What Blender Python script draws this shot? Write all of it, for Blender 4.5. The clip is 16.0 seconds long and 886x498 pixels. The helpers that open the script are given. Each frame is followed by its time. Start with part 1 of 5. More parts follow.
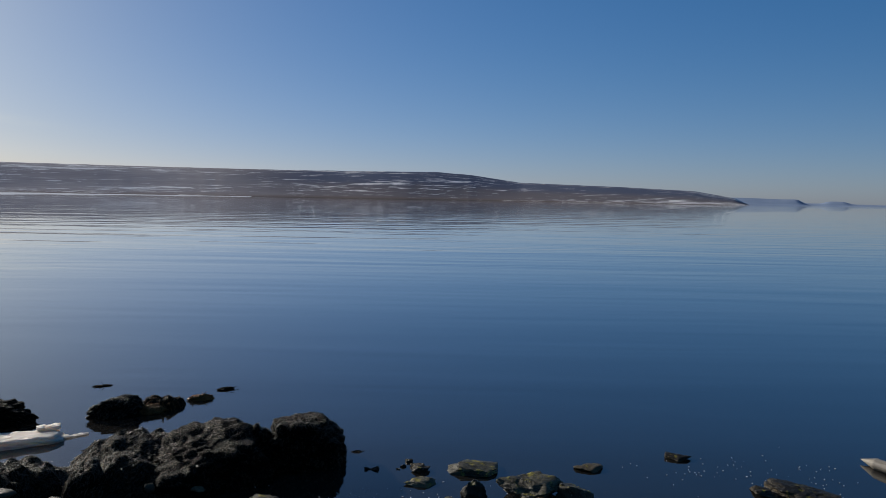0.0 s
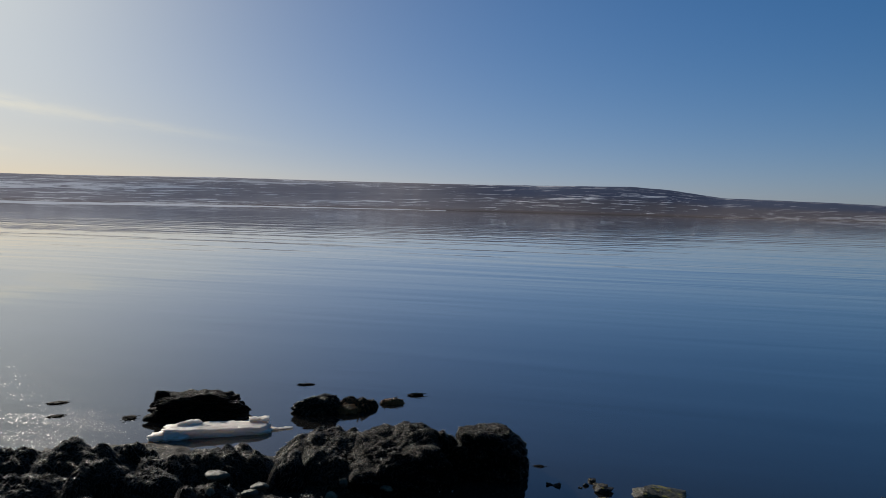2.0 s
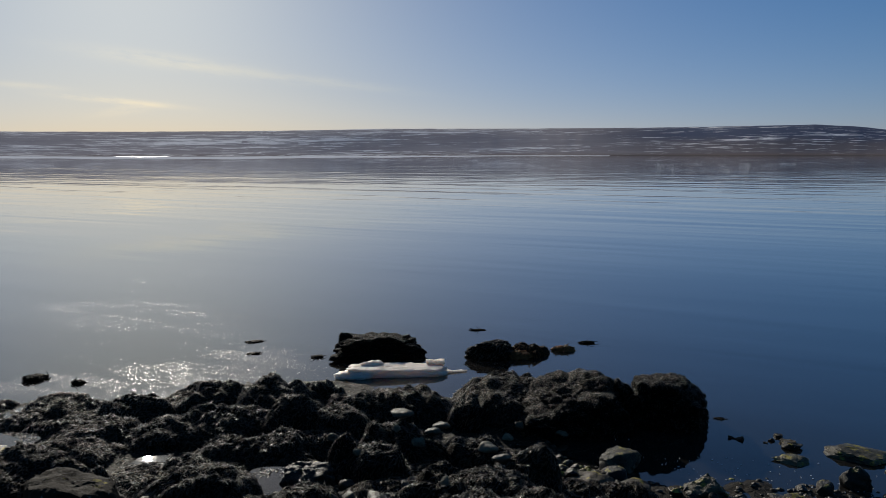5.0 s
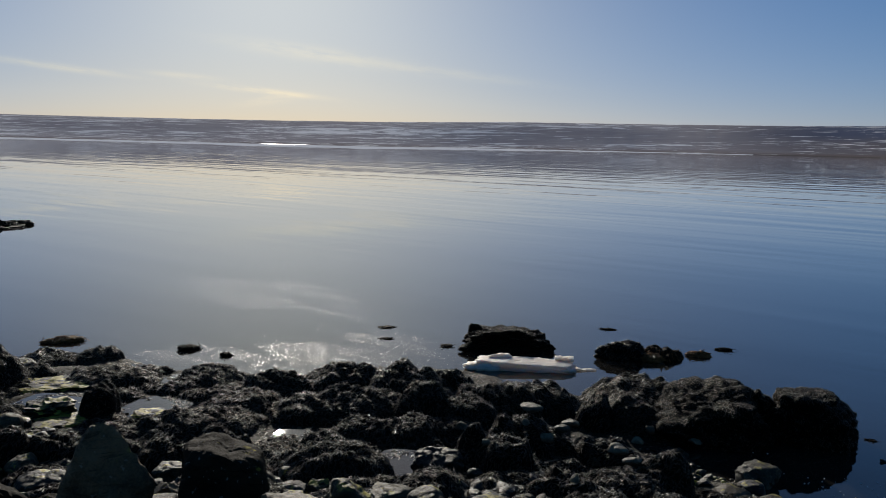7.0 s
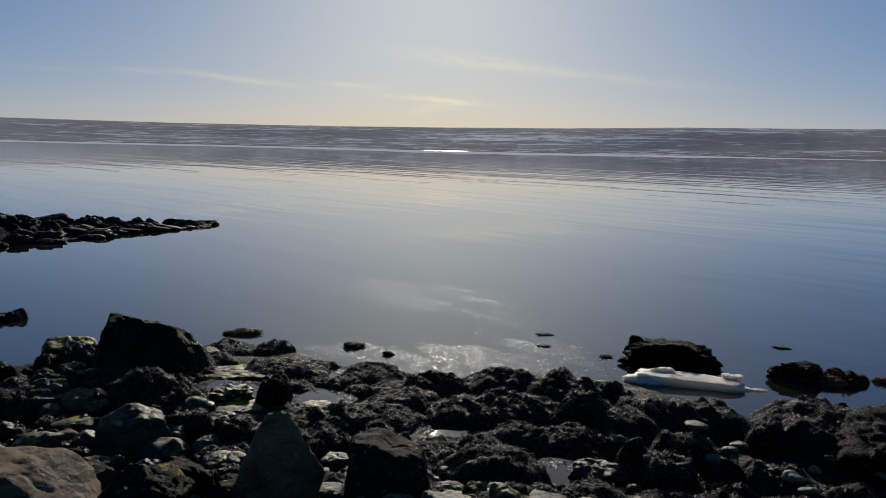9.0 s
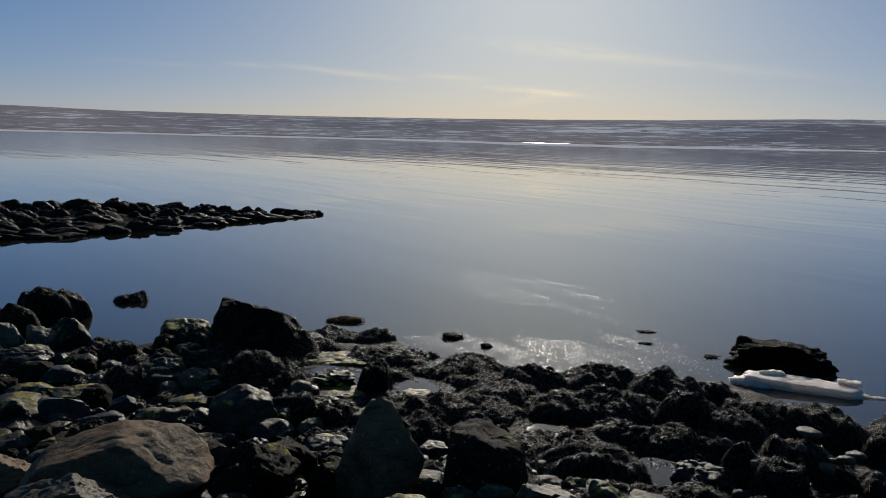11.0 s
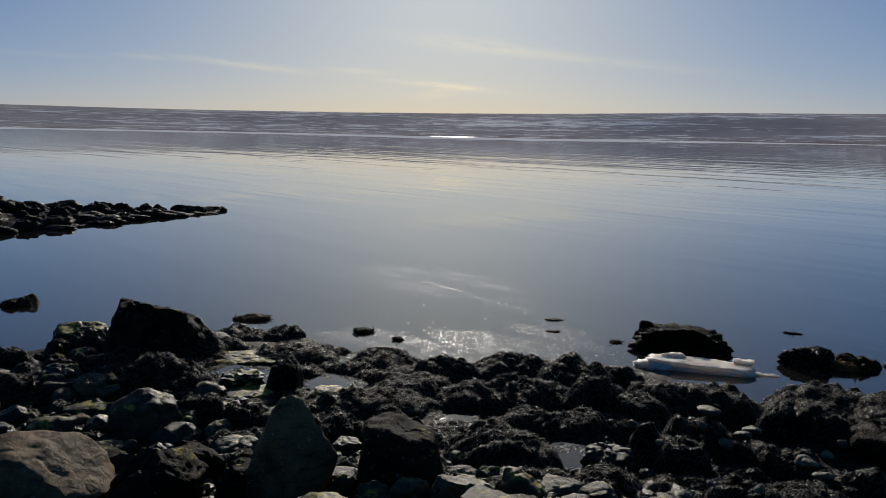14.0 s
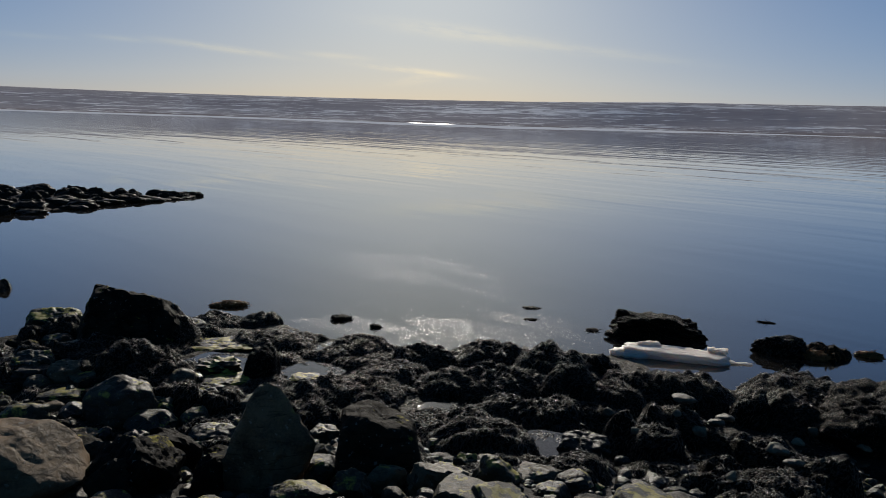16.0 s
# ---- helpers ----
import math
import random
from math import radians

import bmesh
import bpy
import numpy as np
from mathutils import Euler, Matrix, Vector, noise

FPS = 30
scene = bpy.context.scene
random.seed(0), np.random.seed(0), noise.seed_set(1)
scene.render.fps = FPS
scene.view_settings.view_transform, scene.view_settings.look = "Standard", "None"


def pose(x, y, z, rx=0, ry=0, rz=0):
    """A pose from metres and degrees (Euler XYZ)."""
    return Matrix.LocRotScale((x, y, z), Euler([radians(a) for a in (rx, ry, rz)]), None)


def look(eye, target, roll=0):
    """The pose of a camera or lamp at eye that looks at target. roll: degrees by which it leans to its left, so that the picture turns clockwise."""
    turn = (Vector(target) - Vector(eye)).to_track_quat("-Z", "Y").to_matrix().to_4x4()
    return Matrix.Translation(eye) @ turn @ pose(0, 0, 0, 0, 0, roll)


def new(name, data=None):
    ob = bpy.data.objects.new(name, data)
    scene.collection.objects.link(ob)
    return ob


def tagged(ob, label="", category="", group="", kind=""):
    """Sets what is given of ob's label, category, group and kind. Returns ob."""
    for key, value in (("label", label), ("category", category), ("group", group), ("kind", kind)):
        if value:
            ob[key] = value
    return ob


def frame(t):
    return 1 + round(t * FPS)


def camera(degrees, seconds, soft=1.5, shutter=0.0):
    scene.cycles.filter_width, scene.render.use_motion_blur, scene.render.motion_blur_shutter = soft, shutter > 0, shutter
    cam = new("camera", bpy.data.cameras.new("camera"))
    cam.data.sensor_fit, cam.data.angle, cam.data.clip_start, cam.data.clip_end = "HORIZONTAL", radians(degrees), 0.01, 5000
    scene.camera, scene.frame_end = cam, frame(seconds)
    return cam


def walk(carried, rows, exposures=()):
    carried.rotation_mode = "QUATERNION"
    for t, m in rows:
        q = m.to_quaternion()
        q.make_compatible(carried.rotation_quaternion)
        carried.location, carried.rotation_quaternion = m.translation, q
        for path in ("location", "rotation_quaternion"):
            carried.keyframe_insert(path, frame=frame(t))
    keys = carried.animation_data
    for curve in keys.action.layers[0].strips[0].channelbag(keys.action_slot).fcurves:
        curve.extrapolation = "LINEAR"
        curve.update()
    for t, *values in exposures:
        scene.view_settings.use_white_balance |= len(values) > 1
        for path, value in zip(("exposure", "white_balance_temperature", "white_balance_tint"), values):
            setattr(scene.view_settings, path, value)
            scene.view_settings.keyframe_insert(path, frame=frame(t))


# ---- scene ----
# ---------------------------------------------------------------- camera
cam = camera(60.04, 16.0, soft=0.7)
EYE = 4.5


def at(t, x, y, z, yaw, pitch, roll):
    return t, pose(x, y, EYE + z, 90 + pitch, roll, yaw)


walk(cam, [
    at(0, -0.000, 0.000, -0.001, -0.00, -3.77, -1.00),
    at(0.5, 0.064, -0.036, -0.004, 5.12, -3.39, -1.83),
    at(1, 0.083, -0.051, -0.001, 8.94, -3.18, -1.75),
    at(1.5, 0.091, -0.074, 0.011, 11.58, -3.08, -1.46),
    at(2, 0.074, -0.078, 0.001, 14.23, -2.98, -1.45),
    at(2.5, 0.052, -0.103, 0.003, 16.88, -3.30, -1.30),
    at(3, 0.050, -0.097, -0.001, 19.96, -4.27, -1.01),
    at(3.5, 0.025, -0.097, -0.005, 21.50, -5.70, -0.39),
    at(6, -0.159, -0.242, 0.008, 30.64, -7.42, -0.61),
    at(6.5, -0.168, -0.271, 0.010, 33.38, -7.50, -1.08),
    at(7, -0.192, -0.285, 0.011, 35.89, -7.65, -1.32),
    at(7.5, -0.207, -0.294, 0.005, 37.92, -7.70, -1.43),
    at(8, -0.220, -0.311, 0.003, 40.52, -7.67, -1.46),
    at(8.5, -0.229, -0.326, 0.007, 43.72, -7.57, -1.33),
    at(9, -0.234, -0.350, 0.013, 47.65, -7.45, -1.30),
    at(9.5, -0.210, -0.373, 0.016, 51.53, -7.51, -1.14),
    at(10, -0.219, -0.383, 0.015, 54.10, -7.77, -1.20),
    at(12.5, -0.274, -0.424, 0.018, 55.29, -8.31, -1.43),
    at(13, -0.271, -0.406, 0.013, 53.30, -8.57, -1.25),
    at(13.5, -0.305, -0.382, -0.006, 50.53, -8.47, -1.07),
    at(14, -0.307, -0.364, -0.017, 48.14, -8.49, -1.15),
    at(14.5, -0.313, -0.363, -0.012, 46.35, -8.65, -1.52),
    at(15, -0.320, -0.366, -0.011, 45.66, -9.10, -1.69),
    at(15.5, -0.321, -0.379, -0.001, 46.01, -9.38, -1.98),
    at(16, -0.316, -0.374, -0.003, 46.58, -9.41, -1.82)
], exposures=[(0.0, -0.22), (0.6, -0.38), (1.2, -0.43), (2.5, -0.39), (3.5, -0.43), (6.0, -0.40), (8.0, -0.39), (9.0, -0.50), (16.0, -0.51)])

# ---------------------------------------------------------------- light
SUN_AZ, SUN_EL = 48.0, 20.4
world = bpy.data.worlds.new("sky")
scene.world = world
world.use_nodes = True
wt = world.node_tree
wt.nodes.clear()


def node(tree, kind, *links, **settings):
    """A node; links are (input, source or value), settings are its attributes."""
    n = tree.nodes.new(kind)
    for key, value in settings.items():
        setattr(n, key, value)
    for socket, value in links:
        if isinstance(value, bpy.types.NodeSocket):
            tree.links.new(value, n.inputs[socket])
        else:
            n.inputs[socket].default_value = value
    return n


def calc(tree, op, a, b=0.0, c=0.0):
    return node(tree, "ShaderNodeMath", (0, a), (1, b), (2, c), operation=op).outputs[0]


def ramp(tree, value, a, b, lo=0.0, hi=1.0, kind="SMOOTHSTEP"):
    return node(tree, "ShaderNodeMapRange", (0, value), (1, a), (2, b), (3, lo), (4, hi), interpolation_type=kind).outputs[0]


def blend(tree, fac, a, b):
    n = node(tree, "ShaderNodeMix", (0, fac), (6, a), (7, b), data_type="RGBA")
    return n.outputs[2]


def build_sky():
    sky = node(wt, "ShaderNodeTexSky", sky_type="NISHITA", sun_disc=False, sun_elevation=radians(SUN_EL),
               sun_rotation=radians(-SUN_AZ), altitude=0.0, air_density=0.75, dust_density=0.6, ozone_density=5.0)
    soft = node(wt, "ShaderNodeGamma", (0, sky.outputs[0]), (1, 0.66)).outputs[0]
    soft = node(wt, "ShaderNodeHueSaturation", ("Saturation", 1.45), ("Color", soft)).outputs[0]
    soft = node(wt, "ShaderNodeMix", (0, 1.0), (6, soft), (7, (1.06, 0.97, 1.055, 1)), data_type="RGBA", blend_type="MULTIPLY").outputs[2]
    way = node(wt, "ShaderNodeTexCoord").outputs["Generated"]
    sep = node(wt, "ShaderNodeSeparateXYZ", (0, way))
    az = calc(wt, "MULTIPLY", calc(wt, "ARCTAN2", calc(wt, "MULTIPLY", sep.outputs[0], -1.0), sep.outputs[1]), 57.2958)
    el = calc(wt, "MULTIPLY", calc(wt, "ARCSINE", sep.outputs[2]), 57.2958)
    high = node(wt, "ShaderNodeMix", (0, 1.0), (6, soft), (7, (0.98, 0.82, 0.76, 1)), data_type="RGBA", blend_type="MULTIPLY").outputs[2]
    soft = blend(wt, ramp(wt, el, 13.0, 34.0), soft, high)
    total = None
    # thin cirrus: azimuth, elevation, half length, half height, slope, strength
    for a, e, la, le, slope, power in ((48.6, 3.57, 3.4, 0.20, 0.087, 1.0), (48.3, 3.05, 2.0, 0.32, -0.15, 0.4), (62.6, 4.6, 3.9, 0.21, 0.08, 0.9), (44.6, 6.25, 6.0, 0.50, 0.10, 0.6),
                                       (35.0, 5.2, 6.0, 0.33, 0.10, 0.4), (68.8, 4.82, 1.8, 0.16, 0.03, 0.5), (75.3, 4.62, 4.0, 0.17, 0.01, 0.3), (54.5, 4.43, 2.2, 0.20, 0.05, 0.45)):
        da = calc(wt, "SUBTRACT", az, a)
        de = calc(wt, "SUBTRACT", calc(wt, "SUBTRACT", el, e), calc(wt, "MULTIPLY", da, slope))
        grid = node(wt, "ShaderNodeCombineXYZ", (0, calc(wt, "MULTIPLY", da, 0.35)), (1, calc(wt, "MULTIPLY", de, 1.6)), (2, a))
        wisp = node(wt, "ShaderNodeTexNoise", ("Vector", grid.outputs[0]), ("Scale", 1.0), ("Detail", 5.0), ("Roughness", 0.6)).outputs[0]
        u = calc(wt, "POWER", calc(wt, "DIVIDE", da, la), 2.0)
        v = calc(wt, "POWER", calc(wt, "DIVIDE", de, le), 2.0)
        shape = calc(wt, "EXPONENT", calc(wt, "MULTIPLY", calc(wt, "ADD", u, v), -1.0))
        one = calc(wt, "MULTIPLY", calc(wt, "MULTIPLY", shape, ramp(wt, wisp, 0.25, 0.6)), power)
        total = one if total is None else calc(wt, "ADD", total, one)
    # pale aureole round the sun, widest above it
    u = calc(wt, "POWER", calc(wt, "DIVIDE", calc(wt, "SUBTRACT", az, SUN_AZ), 17.0), 2.0)
    v = calc(wt, "POWER", calc(wt, "DIVIDE", calc(wt, "SUBTRACT", el, SUN_EL + 3.5), 7.0), 2.0)
    halo = calc(wt, "EXPONENT", calc(wt, "MULTIPLY", calc(wt, "ADD", u, v), -1.0))
    w = calc(wt, "POWER", calc(wt, "DIVIDE", calc(wt, "SUBTRACT", el, SUN_EL), 26.0), 2.0)
    cream = calc(wt, "EXPONENT", calc(wt, "MULTIPLY", calc(wt, "ADD", calc(wt, "MULTIPLY", u, 0.45), w), -1.0))
    warm = node(wt, "ShaderNodeMix", (0, 1.0), (6, soft), (7, (0.985, 1.04, 0.80, 1)), data_type="RGBA", blend_type="MULTIPLY").outputs[2]
    soft = blend(wt, cream, soft, warm)
    low = calc(wt, "EXPONENT", calc(wt, "MULTIPLY", calc(wt, "ADD", calc(wt, "MULTIPLY", u, 0.5), calc(wt, "POWER", calc(wt, "DIVIDE", el, 6.0), 2.0)), -1.0))
    dim = node(wt, "ShaderNodeMix", (0, 1.0), (6, soft), (7, (0.76, 0.755, 0.77, 1)), data_type="RGBA", blend_type="MULTIPLY").outputs[2]
    soft = blend(wt, low, soft, dim)
    cold = calc(wt, "MULTIPLY", ramp(wt, el, 9.0, 0.0), ramp(wt, cream, 0.75, 0.25))
    blue = node(wt, "ShaderNodeMix", (0, 1.0), (6, soft), (7, (0.93, 0.98, 1.03, 1)), data_type="RGBA", blend_type="MULTIPLY").outputs[2]
    soft = blend(wt, cold, soft, blue)
    bright = node(wt, "ShaderNodeMix", (0, 1.0), (6, soft), (7, (1.27, 1.27, 1.23, 1)), data_type="RGBA", blend_type="MULTIPLY").outputs[2]
    soft = blend(wt, halo, soft, bright)
    lit = node(wt, "ShaderNodeMix", (0, 1.0), (6, soft), (7, (1.32, 1.20, 1.00, 1)), data_type="RGBA", blend_type="MULTIPLY").outputs[2]
    mixed = blend(wt, calc(wt, "MINIMUM", total, 1.0), soft, lit)
    back = node(wt, "ShaderNodeBackground", (0, mixed), (1, 0.15))
    out = node(wt, "ShaderNodeOutputWorld")
    wt.links.new(back.outputs[0], out.inputs[0])


build_sky()
sun = new("sun", bpy.data.lights.new("sun", "SUN"))
sun.data.energy, sun.data.angle, sun.data.color = 4.55, radians(0.53), (1.0, 0.93, 0.82)
_a, _e = radians(SUN_AZ), radians(SUN_EL)
sun.matrix_world = look((-math.sin(_a) * math.cos(_e) * 50, math.cos(_a) * math.cos(_e) * 50, math.sin(_e) * 50), (0, 0, 0))


# ---------------------------------------------------------------- materials
def material(name):
    m = bpy.data.materials.new(name)
    m.use_nodes = True
    t = m.node_tree
    return m, t, t.nodes["Principled BSDF"]


def noise_of(t, where, scale, detail=4.0, rough=0.55, stretch=None, turn=0.0, distort=0.0):
    if stretch:
        where = node(t, "ShaderNodeMapping", ("Vector", where), ("Scale", stretch), ("Rotation", (0, 0, radians(turn)))).outputs[0]
    return node(t, "ShaderNodeTexNoise", ("Vector", where), ("Scale", scale), ("Detail", detail), ("Roughness", rough), ("Distortion", distort)).outputs[0]


def relief(t, bsdf, height, distance, strength=1.0, normal=None):
    b = node(t, "ShaderNodeBump", ("Height", height), ("Distance", distance), ("Strength", strength))
    if normal is not None:
        t.links.new(normal, b.inputs["Normal"])
    t.links.new(b.outputs[0], bsdf.inputs["Normal"])
    return b.outputs[0]


def weed_material(name, lo, hi, scale=9.0, dull=(0.2, 0.48), shine=0.03):
    m, t, b = material(name)
    p = node(t, "ShaderNodeTexCoord").outputs["Object"]
    isle = node(t, "ShaderNodeNewGeometry").outputs["Random Per Island"]
    n = noise_of(t, p, scale, 6.0, 0.65)
    f = calc(t, "ADD", calc(t, "MULTIPLY", n, 0.7), calc(t, "MULTIPLY", isle, 0.35))
    t.links.new(blend(t, ramp(t, f, 0.35, 0.8), (*lo, 1), (*hi, 1)), b.inputs["Base Color"])
    t.links.new(ramp(t, noise_of(t, p, 30.0, 3.0), 0.3, 0.7, dull[0], dull[1]), b.inputs["Roughness"])
    b.inputs["Specular IOR Level"].default_value = shine
    fine = noise_of(t, p, 55.0, 5.0, 0.7, (1.0, 1.0, 0.4), 0, 1.5)
    relief(t, b, fine, 0.03, 1.0)
    return m


def stone_material(name, dark, light, moss=0.0, wet=0.0, scale=3.0, shine=0.09):
    """Weathered basalt: two-tone mottling, cracks, optional yellow-green algae on upward faces."""
    m, t, b = material(name)
    p = node(t, "ShaderNodeTexCoord").outputs["Object"]
    who = calc(t, "FRACT", calc(t, "ADD", node(t, "ShaderNodeObjectInfo").outputs["Random"], node(t, "ShaderNodeNewGeometry").outputs["Random Per Island"]))
    shift = node(t, "ShaderNodeVectorMath", (0, p), (1, (3.7, 1.3, 2.1)), operation="ADD").outputs[0]
    big = noise_of(t, p, scale, 5.0, 0.6, distort=0.6)
    fine = noise_of(t, shift, scale * 14, 6.0, 0.7)
    f = calc(t, "ADD", calc(t, "MULTIPLY", big, 0.75), calc(t, "MULTIPLY", fine, 0.4))
    f = calc(t, "ADD", f, calc(t, "MULTIPLY", calc(t, "SUBTRACT", who, 0.5), 0.30))
    col = blend(t, ramp(t, f, 0.42, 0.74), (*dark, 1), (*light, 1))
    layer = noise_of(t, p, scale * 2.2, 5.0, 0.7, (0.5, 0.5, 2.6), 0.0, 0.8)
    col = blend(t, ramp(t, layer, 0.54, 0.62, 0.0, 0.65), col, (*dark, 1))
    lichen = ramp(t, noise_of(t, shift, scale * 7, 3.0, 0.5), 0.66, 0.72)
    col = blend(t, calc(t, "MULTIPLY", lichen, 0.35), col, (0.34, 0.33, 0.29, 1))
    if moss:
        up = node(t, "ShaderNodeSeparateXYZ", (0, node(t, "ShaderNodeNewGeometry").outputs["Normal"])).outputs[2]
        patch = ramp(t, noise_of(t, shift, scale * 1.3, 5.0, 0.65), 0.60 - 0.18 * moss, 0.70 - 0.16 * moss)
        cover = calc(t, "MULTIPLY", patch, ramp(t, up, 0.35, 0.8))
        tone = blend(t, noise_of(t, p, 20.0, 3.0), (0.13, 0.105, 0.012, 1), (0.48, 0.40, 0.06, 1))
        col = blend(t, calc(t, "MULTIPLY", cover, 0.9), col, tone)
    t.links.new(col, b.inputs["Base Color"])
    t.links.new(ramp(t, fine, 0.3, 0.7, 0.55 - 0.34 * wet, 0.85 - 0.4 * wet), b.inputs["Roughness"])
    b.inputs["Specular IOR Level"].default_value = shine + 0.2 * wet
    crack = node(t, "ShaderNodeTexVoronoi", ("Vector", node(t, "ShaderNodeVectorMath", (0, p), (1, big), operation="ADD").outputs[0]),
                 ("Scale", scale * 1.6), feature="DISTANCE_TO_EDGE").outputs["Distance"]
    first = relief(t, b, ramp(t, crack, 0.0, 0.04), 0.010, 0.35)
    second = relief(t, b, noise_of(t, p, scale * 4.5, 4.0, 0.6, distort=0.4), 0.03, 0.6, first)
    relief(t, b, fine, 0.014, 0.8, second)
    return m


WEED = weed_material("wet seaweed", (0.003, 0.0023, 0.0014), (0.014, 0.008, 0.0035), 9.0, (0.45, 0.7), 0.04)
WEED_DULL = weed_material("reef seaweed", (0.004, 0.0032, 0.0022), (0.020, 0.0125, 0.0065), 2.5, (0.3, 0.6), 0.10)
WEED_FROND = weed_material("seaweed frond", (0.007, 0.004, 0.0016), (0.088, 0.047, 0.017), 14.0, (0.22, 0.46), 0.50)
WEED_TAWNY = weed_material("tawny seaweed frond", (0.007, 0.0045, 0.002), (0.060, 0.032, 0.009), 7.0, (0.28, 0.5), 0.12)
WEED_RUST = weed_material("rust seaweed", (0.08, 0.034, 0.014), (0.26, 0.105, 0.038), 8.0)
STONE_WET = stone_material("wet dark stone", (0.005, 0.004, 0.0025), (0.036, 0.027, 0.0155), 0.2, 0.8)
STONE_DARK = stone_material("dark stone", (0.010, 0.008, 0.005), (0.065, 0.050, 0.028), 0.2, 0.5)
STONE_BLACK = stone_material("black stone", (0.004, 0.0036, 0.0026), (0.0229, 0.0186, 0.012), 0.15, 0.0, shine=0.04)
STONE_GREY = stone_material("grey stone", (0.014, 0.011, 0.0065), (0.10, 0.077, 0.044), 0.2, 0.45)
STONE_MOSS = stone_material("algae stone", (0.008, 0.007, 0.004), (0.052, 0.042, 0.023), 0.85, 0.5)
STONE_OLIVE = stone_material("olive stone", (0.018, 0.016, 0.010), (0.12, 0.105, 0.062), 0.45, 0.6)
STONE_TAN = stone_material("tan stone", (0.032, 0.020, 0.010), (0.20, 0.122, 0.064), 0.15, 0.3)
STONE_PALE = stone_material("pale stone", (0.06, 0.049, 0.032), (0.20, 0.165, 0.105), 0.0, 0.5)
STONE_BROWN = stone_material("brown stone", (0.045, 0.029, 0.016), (0.19, 0.122, 0.064), 0.0, 0.1, 1.6, 0.1)


def ground_material():
    m, t, b = material("shore bed")
    p = node(t, "ShaderNodeNewGeometry").outputs["Position"]
    z = node(t, "ShaderNodeSeparateXYZ", (0, p)).outputs[2]
    big = noise_of(t, p, 0.8, 6.0, 0.6)
    peb = node(t, "ShaderNodeTexVoronoi", ("Vector", p), ("Scale", 11.0))
    gravel = blend(t, noise_of(t, p, 6.0, 4.0), (0.005, 0.005, 0.0045, 1), (0.022, 0.020, 0.017, 1))
    gravel = blend(t, calc(t, "MULTIPLY", node(t, "ShaderNodeSeparateColor", (0, peb.outputs["Color"])).outputs[0], 0.4), gravel, (0.04, 0.037, 0.032, 1))
    weed = blend(t, noise_of(t, p, 9.0, 5.0), (0.005, 0.004, 0.003, 1), (0.02, 0.015, 0.008, 1))
    shore = calc(t, "ADD", z, calc(t, "MULTIPLY", calc(t, "SUBTRACT", big, 0.5), 0.8))
    col = blend(t, ramp(t, shore, 0.35, 0.75), weed, gravel)
    # light lost in deep water is put into the bed as darker, bluer colour
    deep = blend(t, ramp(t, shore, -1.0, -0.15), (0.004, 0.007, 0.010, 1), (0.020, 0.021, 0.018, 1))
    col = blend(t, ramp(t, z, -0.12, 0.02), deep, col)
    t.links.new(col, b.inputs["Base Color"])
    b.inputs["Roughness"].default_value = 0.7
    b.inputs["Specular IOR Level"].default_value = 0.12
    relief(t, b, calc(t, "ADD", peb.outputs["Distance"], noise_of(t, p, 40.0, 4.0, 0.7)), 0.03, 0.9)
    return m


